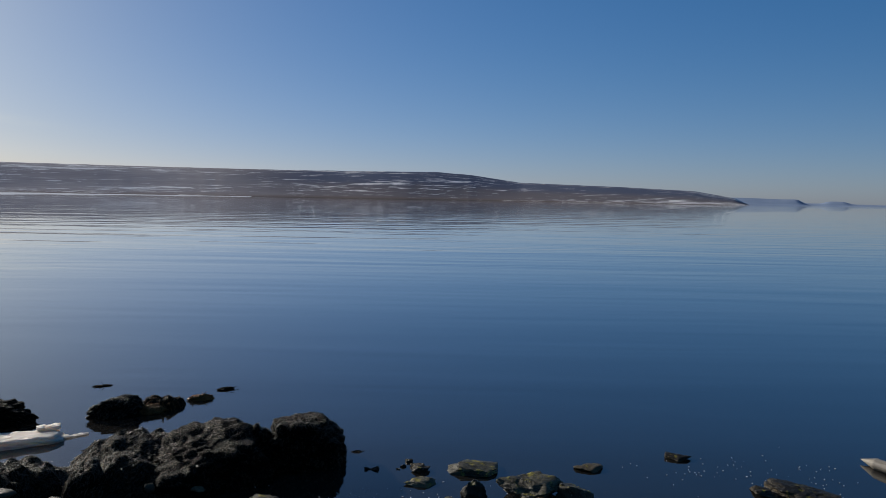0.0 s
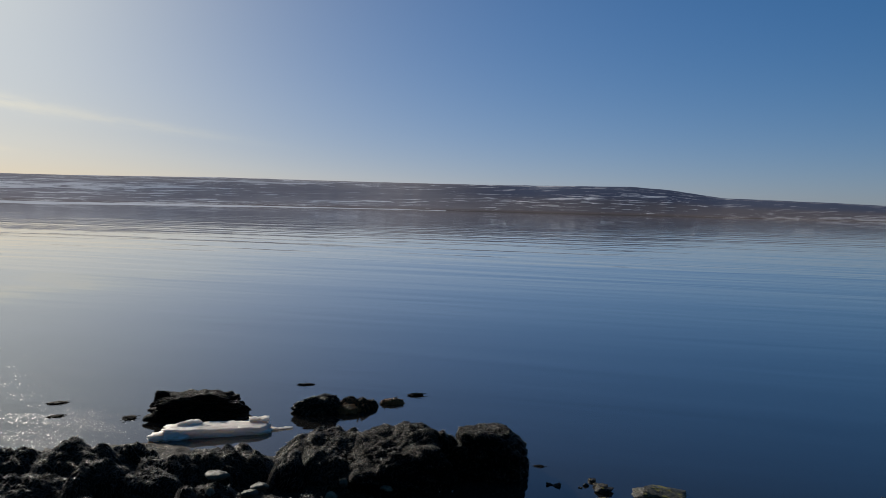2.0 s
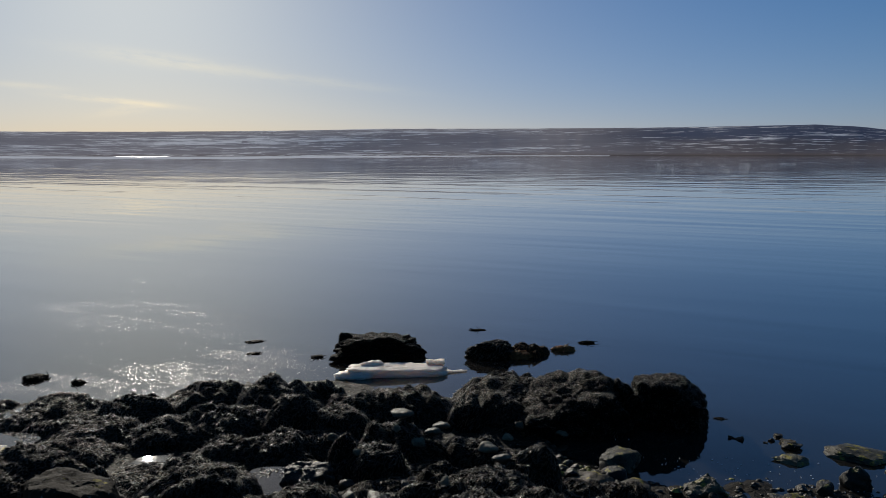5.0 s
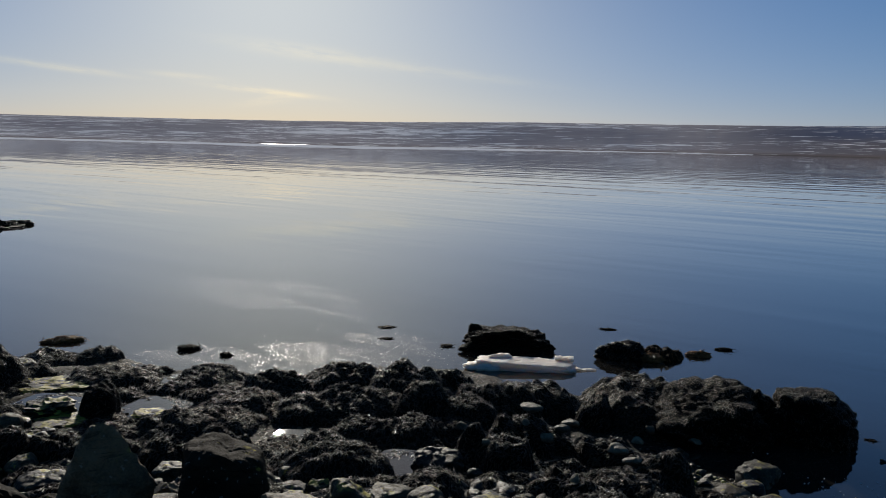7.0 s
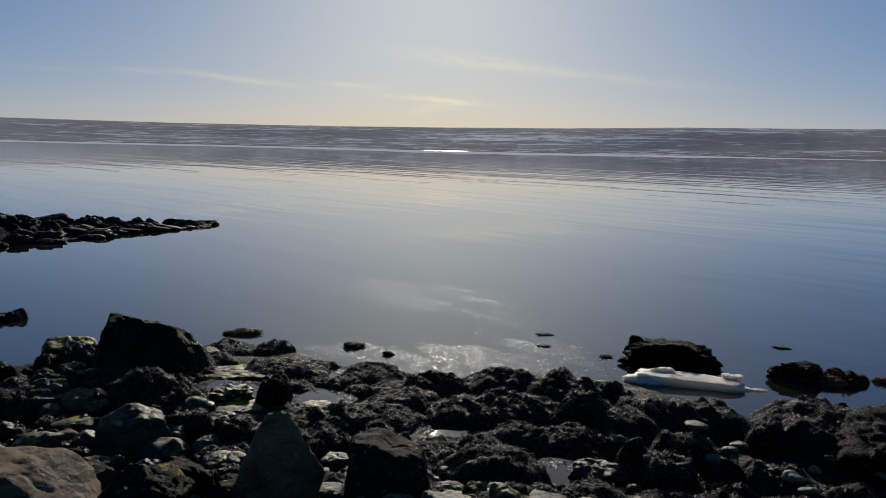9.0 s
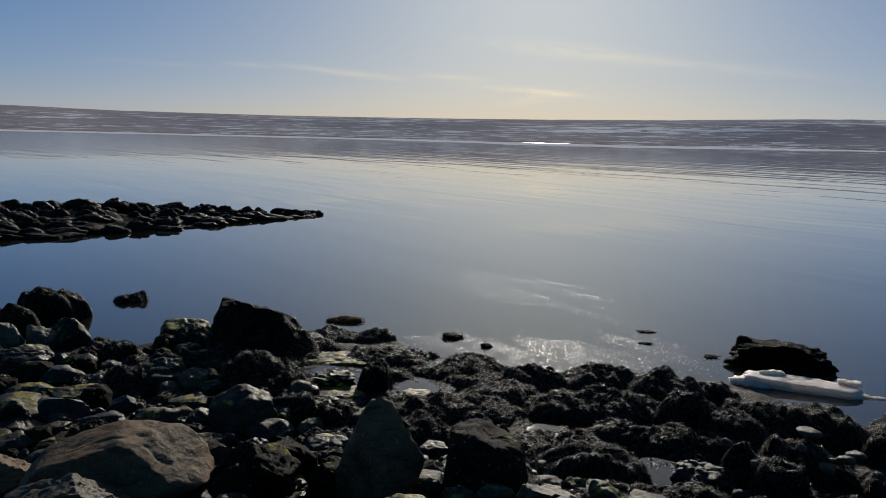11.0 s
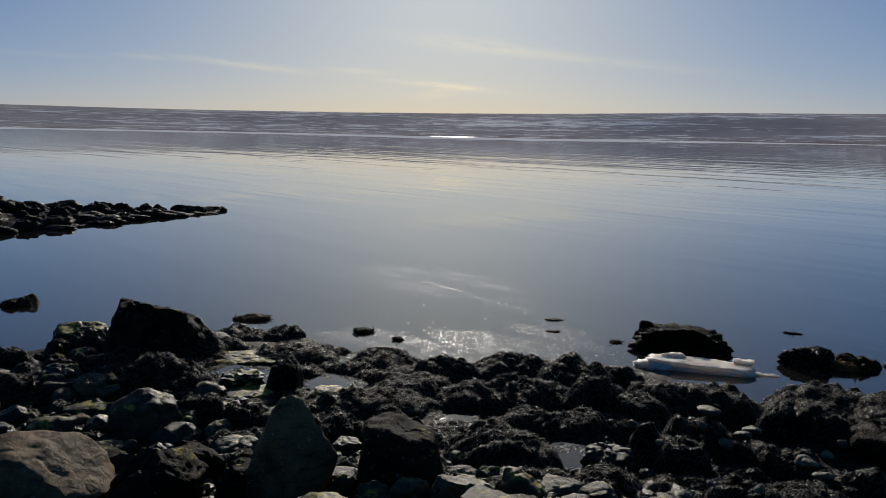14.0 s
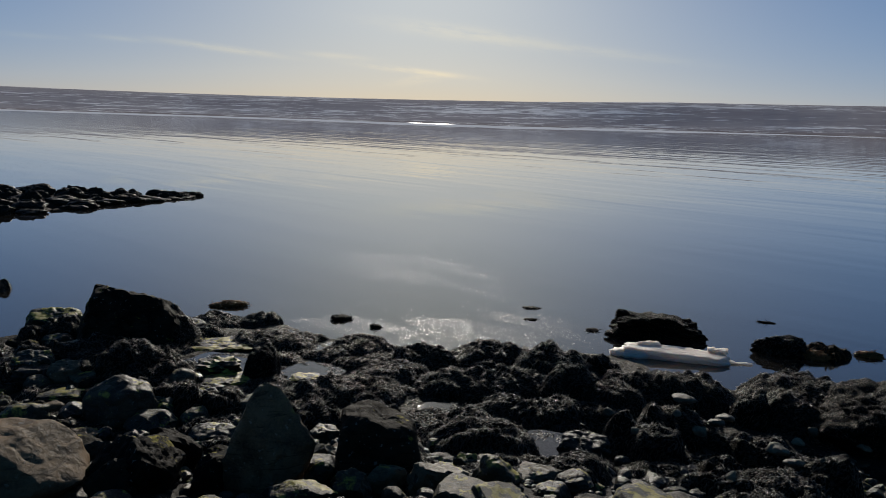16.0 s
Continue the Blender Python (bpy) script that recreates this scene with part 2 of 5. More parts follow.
def water_material(name, calm=False):
    m, t, b = material(name)
    p = node(t, "ShaderNodeNewGeometry").outputs["Position"]
    b.inputs["Base Color"].default_value = (0.021, 0.020, 0.018, 1)
    b.inputs["Transmission Weight"].default_value = 0.3
    b.inputs["IOR"].default_value = 1.33
    b.inputs["Coat Weight"].default_value, b.inputs["Coat IOR"].default_value = 0.62, 1.33
    sep = node(t, "ShaderNodeSeparateXYZ", (0, p))
    r = node(t, "ShaderNodeVectorMath", (0, p), operation="LENGTH").outputs["Value"]
    # a breeze ruffles the water towards the head of the fjord
    west = calc(t, "ARCTAN2", calc(t, "MULTIPLY", sep.outputs[0], -1.0), sep.outputs[1])
    band = calc(t, "MULTIPLY", ramp(t, r, 60.0, 260.0), ramp(t, west, radians(56), radians(80)))
    b.inputs["Roughness"].default_value = 0.012
    long = noise_of(t, p, 1.0, 1.0, 0.5, (0.011, 0.085, 1.0), -32.0, 0.5)
    short = noise_of(t, p, 1.0, 1.5, 0.5, (0.045, 0.25, 1.0), -34.0, 0.6)
    swell = calc(t, "ADD", calc(t, "MULTIPLY", long, ramp(t, r, 14.0, 130.0, 0.030, 0.11, "LINEAR")), calc(t, "MULTIPLY", short, ramp(t, r, 16.0, 70.0, 0.006, 0.047)))
    mid = noise_of(t, p, 1.0, 1.5, 0.5, (0.05, 0.40, 1.0), -40.0, 0.5)
    swell = calc(t, "ADD", swell, calc(t, "MULTIPLY", mid, 0.0 if calm else 0.011))
    chop = noise_of(t, p, 1.0, 3.0, 0.5, (0.25, 1.1, 1.0), -24.0, 0.5)
    gust = ramp(t, noise_of(t, p, 0.05, 3.0, 0.5, (0.5, 1.4, 1.0), -20.0), 0.40, 0.62, 0.15, 1.0)
    chop = calc(t, "MULTIPLY", calc(t, "MULTIPLY", chop, gust), ramp(t, r, 12.0, 60.0, 0.0022, 0.0060))

    def patch(x, y, rx, ry, turn):
        q = node(t, "ShaderNodeMapping", ("Vector", p), ("Location", (-x, -y, 0)), vector_type="POINT").outputs[0]
        q = node(t, "ShaderNodeVectorRotate", ("Vector", q), ("Angle", radians(-turn)), rotation_type="Z_AXIS").outputs[0]
        q = node(t, "ShaderNodeVectorMath", (0, q), (1, (1 / rx, 1 / ry, 0)), operation="MULTIPLY").outputs[0]
        d = node(t, "ShaderNodeVectorMath", (0, q), operation="LENGTH").outputs["Value"]
        return ramp(t, d, 0.45, 1.0, 1.0, 0.0)

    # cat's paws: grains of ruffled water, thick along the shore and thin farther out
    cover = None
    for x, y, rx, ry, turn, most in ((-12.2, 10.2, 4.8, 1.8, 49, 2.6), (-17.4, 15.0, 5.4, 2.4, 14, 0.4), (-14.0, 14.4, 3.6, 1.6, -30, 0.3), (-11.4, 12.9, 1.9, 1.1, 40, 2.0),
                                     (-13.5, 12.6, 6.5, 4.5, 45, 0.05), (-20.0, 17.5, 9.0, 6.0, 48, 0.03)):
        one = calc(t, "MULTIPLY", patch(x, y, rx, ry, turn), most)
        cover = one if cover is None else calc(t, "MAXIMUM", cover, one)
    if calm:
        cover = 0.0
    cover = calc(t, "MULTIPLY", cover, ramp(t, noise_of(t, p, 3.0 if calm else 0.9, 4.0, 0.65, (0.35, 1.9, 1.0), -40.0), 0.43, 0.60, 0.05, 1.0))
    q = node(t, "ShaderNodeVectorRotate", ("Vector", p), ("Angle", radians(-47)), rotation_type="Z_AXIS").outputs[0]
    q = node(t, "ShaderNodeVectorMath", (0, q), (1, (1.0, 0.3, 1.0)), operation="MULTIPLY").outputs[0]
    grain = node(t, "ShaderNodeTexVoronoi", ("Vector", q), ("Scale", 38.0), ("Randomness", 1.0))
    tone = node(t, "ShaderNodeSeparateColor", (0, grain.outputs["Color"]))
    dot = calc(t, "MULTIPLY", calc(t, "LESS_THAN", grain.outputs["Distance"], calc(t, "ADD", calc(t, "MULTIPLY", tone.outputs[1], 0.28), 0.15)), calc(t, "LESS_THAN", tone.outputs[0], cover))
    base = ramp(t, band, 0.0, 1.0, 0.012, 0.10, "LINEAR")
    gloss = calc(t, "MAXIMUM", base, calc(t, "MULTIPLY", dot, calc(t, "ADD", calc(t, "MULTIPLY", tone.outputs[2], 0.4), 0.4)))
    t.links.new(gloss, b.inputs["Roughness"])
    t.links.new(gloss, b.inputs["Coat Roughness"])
    tiny = calc(t, "MULTIPLY", noise_of(t, p, 13.0, 1.0, 0.4, (0.8, 1.25, 1.0), -42.0), 0.0005 if calm else 0.00005)
    bumped = relief(t, b, calc(t, "ADD", calc(t, "ADD", swell, chop), tiny), 1.0)
    t.links.new(bumped, b.inputs["Coat Normal"])
    return m


# default heath tones are paled: aerial haze is put into the base colour
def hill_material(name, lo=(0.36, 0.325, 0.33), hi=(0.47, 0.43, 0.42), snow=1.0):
    m, t, b = material(name)
    uv = node(t, "ShaderNodeUVMap", uv_map="map").outputs[0]
    u = node(t, "ShaderNodeSeparateXYZ", (0, uv))
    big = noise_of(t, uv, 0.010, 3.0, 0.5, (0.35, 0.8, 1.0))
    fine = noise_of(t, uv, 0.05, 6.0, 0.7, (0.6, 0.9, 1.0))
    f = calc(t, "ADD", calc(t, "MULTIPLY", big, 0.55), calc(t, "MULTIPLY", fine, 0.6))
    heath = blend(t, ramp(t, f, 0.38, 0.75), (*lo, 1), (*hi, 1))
    # haze thins away from the sun: put in here as darker heath
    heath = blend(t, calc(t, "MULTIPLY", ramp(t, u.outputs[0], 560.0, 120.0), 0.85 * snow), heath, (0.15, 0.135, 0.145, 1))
    low = ramp(t, calc(t, "ADD", u.outputs[1], calc(t, "MULTIPLY", big, 90.0)), 60.0, 170.0, 1.0, 0.0)
    heath = blend(t, calc(t, "MULTIPLY", low, 0.6 * snow), heath, (0.20, 0.155, 0.13, 1))
    # shade on the far dome is put into its colour, bluer than the near slopes
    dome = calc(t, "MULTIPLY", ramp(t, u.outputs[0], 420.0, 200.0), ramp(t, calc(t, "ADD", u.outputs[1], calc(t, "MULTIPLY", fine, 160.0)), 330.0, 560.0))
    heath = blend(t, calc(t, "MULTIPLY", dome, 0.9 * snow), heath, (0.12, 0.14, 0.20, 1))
    heath = blend(t, calc(t, "MULTIPLY", ramp(t, u.outputs[1], 26.0, 19.0), 0.45 * snow), heath, (0.09, 0.08, 0.075, 1))
    drift = noise_of(t, uv, 0.021, 6.0, 0.66, (0.40, 1.7, 1.0), 9.0, 1.3)
    dots = noise_of(t, uv, 0.045, 4.0, 0.66, (0.6, 1.1, 1.0), 0.0, 0.3)
    area = noise_of(t, uv, 0.004, 2.0, 0.5, (0.5, 1.0, 1.0))
    s = calc(t, "ADD", calc(t, "ADD", calc(t, "MULTIPLY", drift, 0.62), calc(t, "MULTIPLY", dots, 0.38)), calc(t, "MULTIPLY", calc(t, "SUBTRACT", area, 0.5), 0.35))
    rich = calc(t, "SUBTRACT", calc(t, "MULTIPLY", calc(t, "MULTIPLY", ramp(t, u.outputs[0], 300.0, 1000.0), ramp(t, u.outputs[0], 1450.0, 1750.0, 1.0, 0.3)), 0.034), 0.018)
    mask = calc(t, "MULTIPLY", ramp(t, calc(t, "ADD", s, rich), 0.547, 0.553), snow)
    t.links.new(blend(t, mask, heath, (0.95, 0.92, 0.89, 1)), b.inputs["Base Color"])
    b.inputs["Roughness"].default_value = 0.9
    b.inputs["Specular IOR Level"].default_value = 0.0
    return m


def ice_material():
    m, t, b = material("ice")
    p = node(t, "ShaderNodeTexCoord").outputs["Object"]
    n = noise_of(t, p, 4.0, 5.0, 0.6, (0.35, 1.0, 2.2))
    t.links.new(blend(t, ramp(t, n, 0.35, 0.7), (0.74, 0.60, 0.48, 1), (0.95, 0.80, 0.65, 1)), b.inputs["Base Color"])
    b.inputs["Roughness"].default_value = 0.45
    b.inputs["Subsurface Weight"].default_value = 0.75
    b.inputs["Subsurface Radius"].default_value = (1.0, 0.8, 0.65)
    b.inputs["Subsurface Scale"].default_value = 0.35
    relief(t, b, noise_of(t, p, 14.0, 6.0, 0.7, (0.3, 1.0, 2.4)), 0.045, 0.9)
    return m


def shelf_material(name, colour, rough, gloss):
    m, t, b = material(name)
    p = node(t, "ShaderNodeNewGeometry").outputs["Position"]
    n = noise_of(t, p, 0.03, 4.0, 0.6)
    t.links.new(blend(t, ramp(t, n, 0.35, 0.7), tuple(0.8 * c for c in colour) + (1,), (*colour, 1)), b.inputs["Base Color"])
    b.inputs["Roughness"].default_value = rough
    b.inputs["Specular IOR Level"].default_value = gloss
    relief(t, b, noise_of(t, p, 0.2, 3.0, 0.6), 0.5, 0.4)
    return m


def wood_material():
    m, t, b = material("driftwood")
    p = node(t, "ShaderNodeTexCoord").outputs["Object"]
    n = noise_of(t, p, 8.0, 6.0, 0.6, (0.12, 1.5, 1.5))
    t.links.new(blend(t, ramp(t, n, 0.35, 0.7), (0.16, 0.14, 0.11, 1), (0.36, 0.33, 0.28, 1)), b.inputs["Base Color"])
    b.inputs["Roughness"].default_value = 0.75
    relief(t, b, n, 0.01, 0.6)
    return m


ICE_SHELF, ICE_WET = shelf_material("shelf ice", (0.90, 0.90, 0.91), 0.8, 0.0), shelf_material("wet shelf ice", (0.7, 0.7, 0.7), 0.22, 0.5)
FOAM = material("foam")[0]
FOAM.node_tree.nodes["Principled BSDF"].inputs["Base Color"].default_value = (0.75, 0.76, 0.78, 1)
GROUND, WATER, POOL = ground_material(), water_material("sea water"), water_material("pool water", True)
# the headland's blue-grey base colours have the distant air haze put into them
HILL, HEADLAND_HAZE, ICE, WOOD = hill_material("far heath"), hill_material("headland", (0.24, 0.31, 0.42), (0.31, 0.38, 0.50), 0.0), ice_material(), wood_material()


# ---------------------------------------------------------------- building helpers
def mesh_object(name, verts, faces, mat, parent=None, label="", smooth=True):
    me = bpy.data.meshes.new(name)
    me.from_pydata([tuple(v) for v in verts], [], [tuple(f) for f in faces])
    me.materials.append(mat)
    if smooth:
        me.shade_smooth()
    ob = new(name, me)
    if parent:
        ob.parent = parent
    if label:
        ob["label"] = label
    return ob


def empty(name, x, y, z, turn=0.0):
    ob = new(name)
    ob.matrix_world = pose(x, y, z, 0, 0, turn)
    ob.empty_display_size = 0.1
    return ob


SHORE = ((-180, 40), (-60, 18), (-28, 11.6), (0, 10.9), (11, 10.2), (16, 10.6), (24, 13.4), (38, 15.0), (46, 15.0),
         (52, 14.4), (57, 15.6), (60, 16.6), (66, 17.6), (80, 17.2), (90, 21), (110, 30), (180, 40))
POOLS = ((-12.2, 5.75, 0.50), (-11.1, 6.8, 0.38), (-8.45, 7.42, 0.20), (-6.0, 6.76, 0.50))


def smooth(a, b, x):
    u = min(1.0, max(0.0, (x - a) / (b - a)))
    return u * u * (3 - 2 * u)


def shore_radius(az):
    for (a, p), (b, q) in zip(SHORE, SHORE[1:]):
        if az <= b:
            return p + (q - p) * smooth(a, b, az)
    return SHORE[-1][1]


def bed(x, y):
    """Height of shore and sea bed without its roughness."""
    r = math.hypot(x, y)
    az = math.degrees(math.atan2(-x, y))
    inland = shore_radius(az) - r
    if inland < 0:
        z = -0.16 * (-inland) ** 0.85
        return max(z, -7.0)
    bank = max(2.9 - 0.275 * r, 0.16)
    return bank * smooth(-0.4, 5.0, inland)


def roughness(x, y):
    return 0.10 * noise.fractal(Vector((x * 0.9, y * 0.9, 3.1)), 0.9, 2.1, 4) + 0.03 * noise.noise(Vector((x * 6, y * 6, 1.0)))


def ground_height(x, y):
    r = math.hypot(x, y)
    z = bed(x, y)
    if r < 80:
        z += roughness(x, y)
    for px, py, pr in POOLS:
        d = math.hypot(x - px, y - py) / pr
        if d < 1.8:
            z -= 0.36 * math.exp(-d * d * 1.2)
    return z


def polar_sheet(name, mat, azimuths, radii, height, closed=True):
    verts, faces, n = [(0, 0, height(0, 0))], [], len(azimuths)
    for r in radii:
        for a in azimuths:
            x, y = -r * math.sin(radians(a)), r * math.cos(radians(a))
            verts.append((x, y, height(x, y)))
    for i in range(n):
        faces.append((0, 1 + i, 1 + (i + 1) % n))
    for k in range(len(radii) - 1):
        o = 1 + k * n
        for i in range(n):
            j = (i + 1) % n
            faces.append((o + i, o + n + i, o + n + j, o + j))
    return mesh_object(name, verts, faces, mat)


AZ = [-42 + 0.42 * i for i in range(346)] + [104 + 4 * i for i in range(1, 53)]
RADII = [0.5 + 0.5 * i for i in range(9)] + [5 + 0.13 * i for i in range(110)] + [19.5 * 1.09 ** i for i in range(66)]
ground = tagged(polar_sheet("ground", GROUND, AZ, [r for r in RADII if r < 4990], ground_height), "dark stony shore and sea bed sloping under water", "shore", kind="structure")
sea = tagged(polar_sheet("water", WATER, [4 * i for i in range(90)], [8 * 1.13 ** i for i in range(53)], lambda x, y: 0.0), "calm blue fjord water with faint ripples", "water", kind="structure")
sea.visible_shadow = False

# crest of the far shore: azimuth and elevation in degrees
CREST = ((-22.0, -0.2), (-20.8, 0.36), (-18.1, 0.82), (-13.0, 1.05), (-5.7, 1.26), (-2.0, 1.78), (0.5, 1.95), (11, 1.88), (20, 1.87), (30, 1.88), (40, 1.66),
         (48, 1.55), (57, 1.46), (67, 1.37), (78, 1.36), (85, 1.48), (100, 1.7), (125, 1.2))


def crest(az):
    for (a, p), (b, q) in zip(CREST, CREST[1:]):
        if az <= b:
            return p + (q - p) * (az - a) / (b - a)
    return CREST[-1][1]


def shore_distance(az):
    return 2200.0 - 950.0 * math.exp(-((az - 45.0) / 13.0) ** 2)


def far_shore(name, mat, first, last, step, near, deep, top, rows):
    """A slope rising from the water's edge to its crest; the map layer holds metres along and up the slope."""
    verts, faces, maps = [], [], []
    n = int((last - first) / step) + 1
    for i in range(n):
        az = first + step * i
        ca, sa = math.cos(radians(az)), math.sin(radians(az))
        edge = near(az) * (1 + 0.05 * noise.noise(Vector((az * 0.12, 0, deep))) + 0.003 * noise.noise(Vector((az * 1.3, 2, deep))))
        rim = (edge + deep) * math.tan(radians(top(az))) + EYE
        brow = 0.012 * noise.noise(Vector((az * 0.9, 5, deep))) + 0.008 * noise.noise(Vector((az * 5, 7, deep)))
        for k in range(rows + 3):
            u = k / rows
            r = edge + deep * u
            bench = 0.5 * u + 0.5 * (u ** 2 * (3 - 2 * u) if u < 1 else 1)
            z = rim * (bench + brow * smooth(0.8, 1.0, u)) if u <= 1 else rim * (1 + brow - (u - 1) * 2)
            if 0 < u < 1:
                q = Vector((az * 0.35, u * 5, 1.5))
                z += rim * 0.014 * min(1, u * 5) * (1 - u) ** 0.5 * noise.fractal(q, 1.0, 2.0, 2)
            z = z - 1.5 if k == 0 else z
            verts.append((-r * sa, r * ca, z))
            maps.append((radians(az) * 1450.0, deep * u))
    m = rows + 3
    for i in range(n - 1):
        for k in range(m - 1):
            a = i * m + k
            faces.append((a, a + 1, a + m + 1, a + m))
    ob = mesh_object(name, verts, faces, mat)
    layer = ob.data.uv_layers.new(name="map")
    for loop in ob.data.loops:
        layer.data[loop.index].uv = maps[loop.vertex_index]
    return ob


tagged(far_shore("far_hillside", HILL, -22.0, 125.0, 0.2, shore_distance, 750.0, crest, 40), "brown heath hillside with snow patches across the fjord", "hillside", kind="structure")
# haze on both far coasts comes from their blue-grey colour
tagged(far_shore("distant_headland", HEADLAND_HAZE, -25.6, -17.5, 0.1, lambda a: 3600.0, 300.0, lambda a: 0.37 * smooth(-25.6, -24.6, a) + 0.06 * smooth(-24, -21, a) - 0.02, 12),
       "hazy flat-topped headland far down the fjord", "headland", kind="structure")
tagged(far_shore("distant_island", HEADLAND_HAZE, -40.0, -24.5, 0.1, lambda a: 4200.0, 300.0, lambda a: 0.05 + 0.05 * smooth(-30, -27, a) + 0.15 * math.exp(-((a + 27.1) / 0.75) ** 4), 10),
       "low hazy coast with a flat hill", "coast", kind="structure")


def shore_ice(name, mat, first, last, wide, thick, fade, label):
    """A narrow shelf of ice frozen to the far shore, ragged on its seaward side."""
    verts, faces, n = [], [], int((last - first) / 0.1) + 1
    for i in range(n):
        az = first + 0.1 * i
        sa, ca = math.sin(radians(az)), math.cos(radians(az))
        edge = shore_distance(az) * (1 + 0.05 * noise.noise(Vector((az * 0.12, 0, 750.0))) + 0.003 * noise.noise(Vector((az * 1.3, 2, 750.0)))) + 6.0
        ends = min(1.0, (az - first) / fade, (last - az) / fade)
        out = wide * edge * max(0.02, ends) * (0.8 + 0.18 * noise.noise(Vector((az * 0.35, 9, 0))))
        top = thick * (1 + 0.2 * noise.noise(Vector((az * 0.6, 1, 0))))
        for r, z in ((edge - out - 9.0, -0.3), (edge - out, top * 0.2), (edge - out * 0.5, top * 1.5), (edge, top * 9)):
            verts.append((-r * sa, r * ca, z))
    for i in range(n - 1):
        for k in range(3):
            a = i * 4 + k
            faces.append((a, a + 1, a + 5, a + 4))
    return tagged(mesh_object(name, verts, faces, mat), label, "ice", kind="structure")


shore_ice("shore_ice", ICE_SHELF, 14.0, 118.0, 0.50, 0.12, 14.0, "pale strip of ice along the far shore")
shore_ice("wet_shore_ice", ICE_WET, 45.6, 49.4, 0.24, 0.19, 1.2, "gleaming wet ice on the far shore")


# ---------------------------------------------------------------- rocks
BALLS = {}


def ball(level):
    if level not in BALLS:
        bm = bmesh.new()
        bmesh.ops.create_icosphere(bm, subdivisions=level, radius=1)
        bm.verts.ensure_lookup_table()
        BALLS[level] = (np.array([v.co[:] for v in bm.verts]), [tuple(v.index for v in f.verts) for f in bm.faces])
        bm.free()
    return BALLS[level]


GRID = np.random.default_rng(7)
MIX = np.concatenate([GRID.permutation(256)] * 2)
SLOPES = GRID.normal(size=(256, 3))
SLOPES /= np.linalg.norm(SLOPES, axis=1)[:, None]


def waves(p):
    """Gradient noise at many points at once, about -0.7 to 0.7."""
    c = np.floor(p).astype(int)
    f = p - c
    u = f * f * f * (f * (f * 6 - 15) + 10)
    total = 0.0
    for k in range(8):
        d = np.array([k & 1, k >> 1 & 1, k >> 2 & 1])
        h = c + d
        g = SLOPES[MIX[(MIX[(MIX[h[:, 0] & 255] + h[:, 1]) & 255] + h[:, 2]) & 255]]
        total = total + ((f - d) * g).sum(1) * np.where(d, u, 1 - u).prod(1)
    return total


def layers(p, octaves, fall=0.5):
    return sum(waves(p * 2.07 ** k + 5.3 * k) * fall ** k for k in range(octaves))


def rock_shape(seed, w, d, h, cuts=12, sharp=40.0, lumps=0.12, level=4, lump_scale=1.6, below=0.5, box=0.0, taper=0.0, peak=0.0, slope=0.0, crag=0.06, knobs=0.02,
               billow=0.0, grit=0.0, ledge=0.0, facets=()):
    """Vertices and faces of a stone w wide, d deep and h over its support, cut by random planes, then worn and cracked by noise.
    box: how far it is squared; taper: how much it narrows upwards; peak: where its summit lies across; slope: how its top falls away from there;
    billow: rounded clumps with creases between; grit: rough relief in metres; ledge: layered bedding; facets: chosen cutting planes (normal, reach)."""
    rng = np.random.default_rng(seed)
    dirs, faces = ball(level)
    planes = rng.normal(size=(cuts, 3))
    planes /= np.linalg.norm(planes, axis=1)[:, None]
    reach = rng.uniform(0.55, 0.95, cuts)
    if box:
        planes = np.concatenate([planes, [(1, 0, 0), (-1, 0, 0), (0, 1, 0), (0, -1, 0), (0, 0, 1)]])
        reach = np.concatenate([reach * 0.2 + 0.85, np.full(5, 1.0 - 0.4 * box)])
    if facets:
        own = np.array(facets, float)
        planes = np.concatenate([planes, own[:, :3] / np.linalg.norm(own[:, :3], axis=1)[:, None]])
        reach = np.concatenate([reach * 0.2 + 0.85, own[:, 3]])
    facing = np.maximum(dirs @ planes.T, 0) / reach
    r = ((facing ** sharp).sum(1) + 0.9 ** sharp) ** (-1.0 / sharp)
    q = dirs * lump_scale + rng.uniform(-50, 50, 3)
    r *= 1 + 1.2 * lumps * layers(q, 4) + lumps * 0.3 * waves(q * 6.5) - crag * np.maximum(0.0, 1 - 2 * abs(waves(q * 2.3))) ** 3 + knobs * waves(q * 11)
    if billow:
        r *= 1 + billow * (1.6 * abs(waves(q * 1.3 + 9)) - 0.3 + 0.6 * (1.6 * abs(waves(q * 3.1)) - 0.3))
    p = dirs * r[:, None]
    lo, hi = p.min(0), p.max(0)
    p = (p - (lo + hi) / 2) / ((hi - lo) / 2)
    up = (p[:, 2] + 1) / 2
    p[:, 0] = p[:, 0] * (1 - taper * up ** 1.3) + peak * taper * up
    p[:, 1] = p[:, 1] * (1 - 0.6 * taper * up ** 1.3)
    p[:, 2] -= slope * np.maximum(0, p[:, 0] - peak) * up
    lo, hi = p.min(0), p.max(0)
    p = (p - (lo + hi) / 2) / ((hi - lo) / 2)
    deep = h * below
    p = p * np.array([w / 2, d / 2, (h + deep) / 2])
    p[:, 2] += (h - deep) / 2
    o = rng.uniform(-50, 50, 3)
    if ledge:
        bed_of = p[:, 2] * 9 + 2.2 * layers(p * 1.7 + o, 3)
        step = bed_of - np.floor(bed_of)
        p[:, :2] *= (1 + ledge * (step ** 3 - 0.4))[:, None]
    if grit:
        rough = layers(p * 5.5 + o, 4, 0.55)
        p = p + dirs * (grit * (rough - 0.8 * np.maximum(0, 0.12 - abs(waves(p * 4.0 + o))) / 0.12))[:, None]
    return p, faces


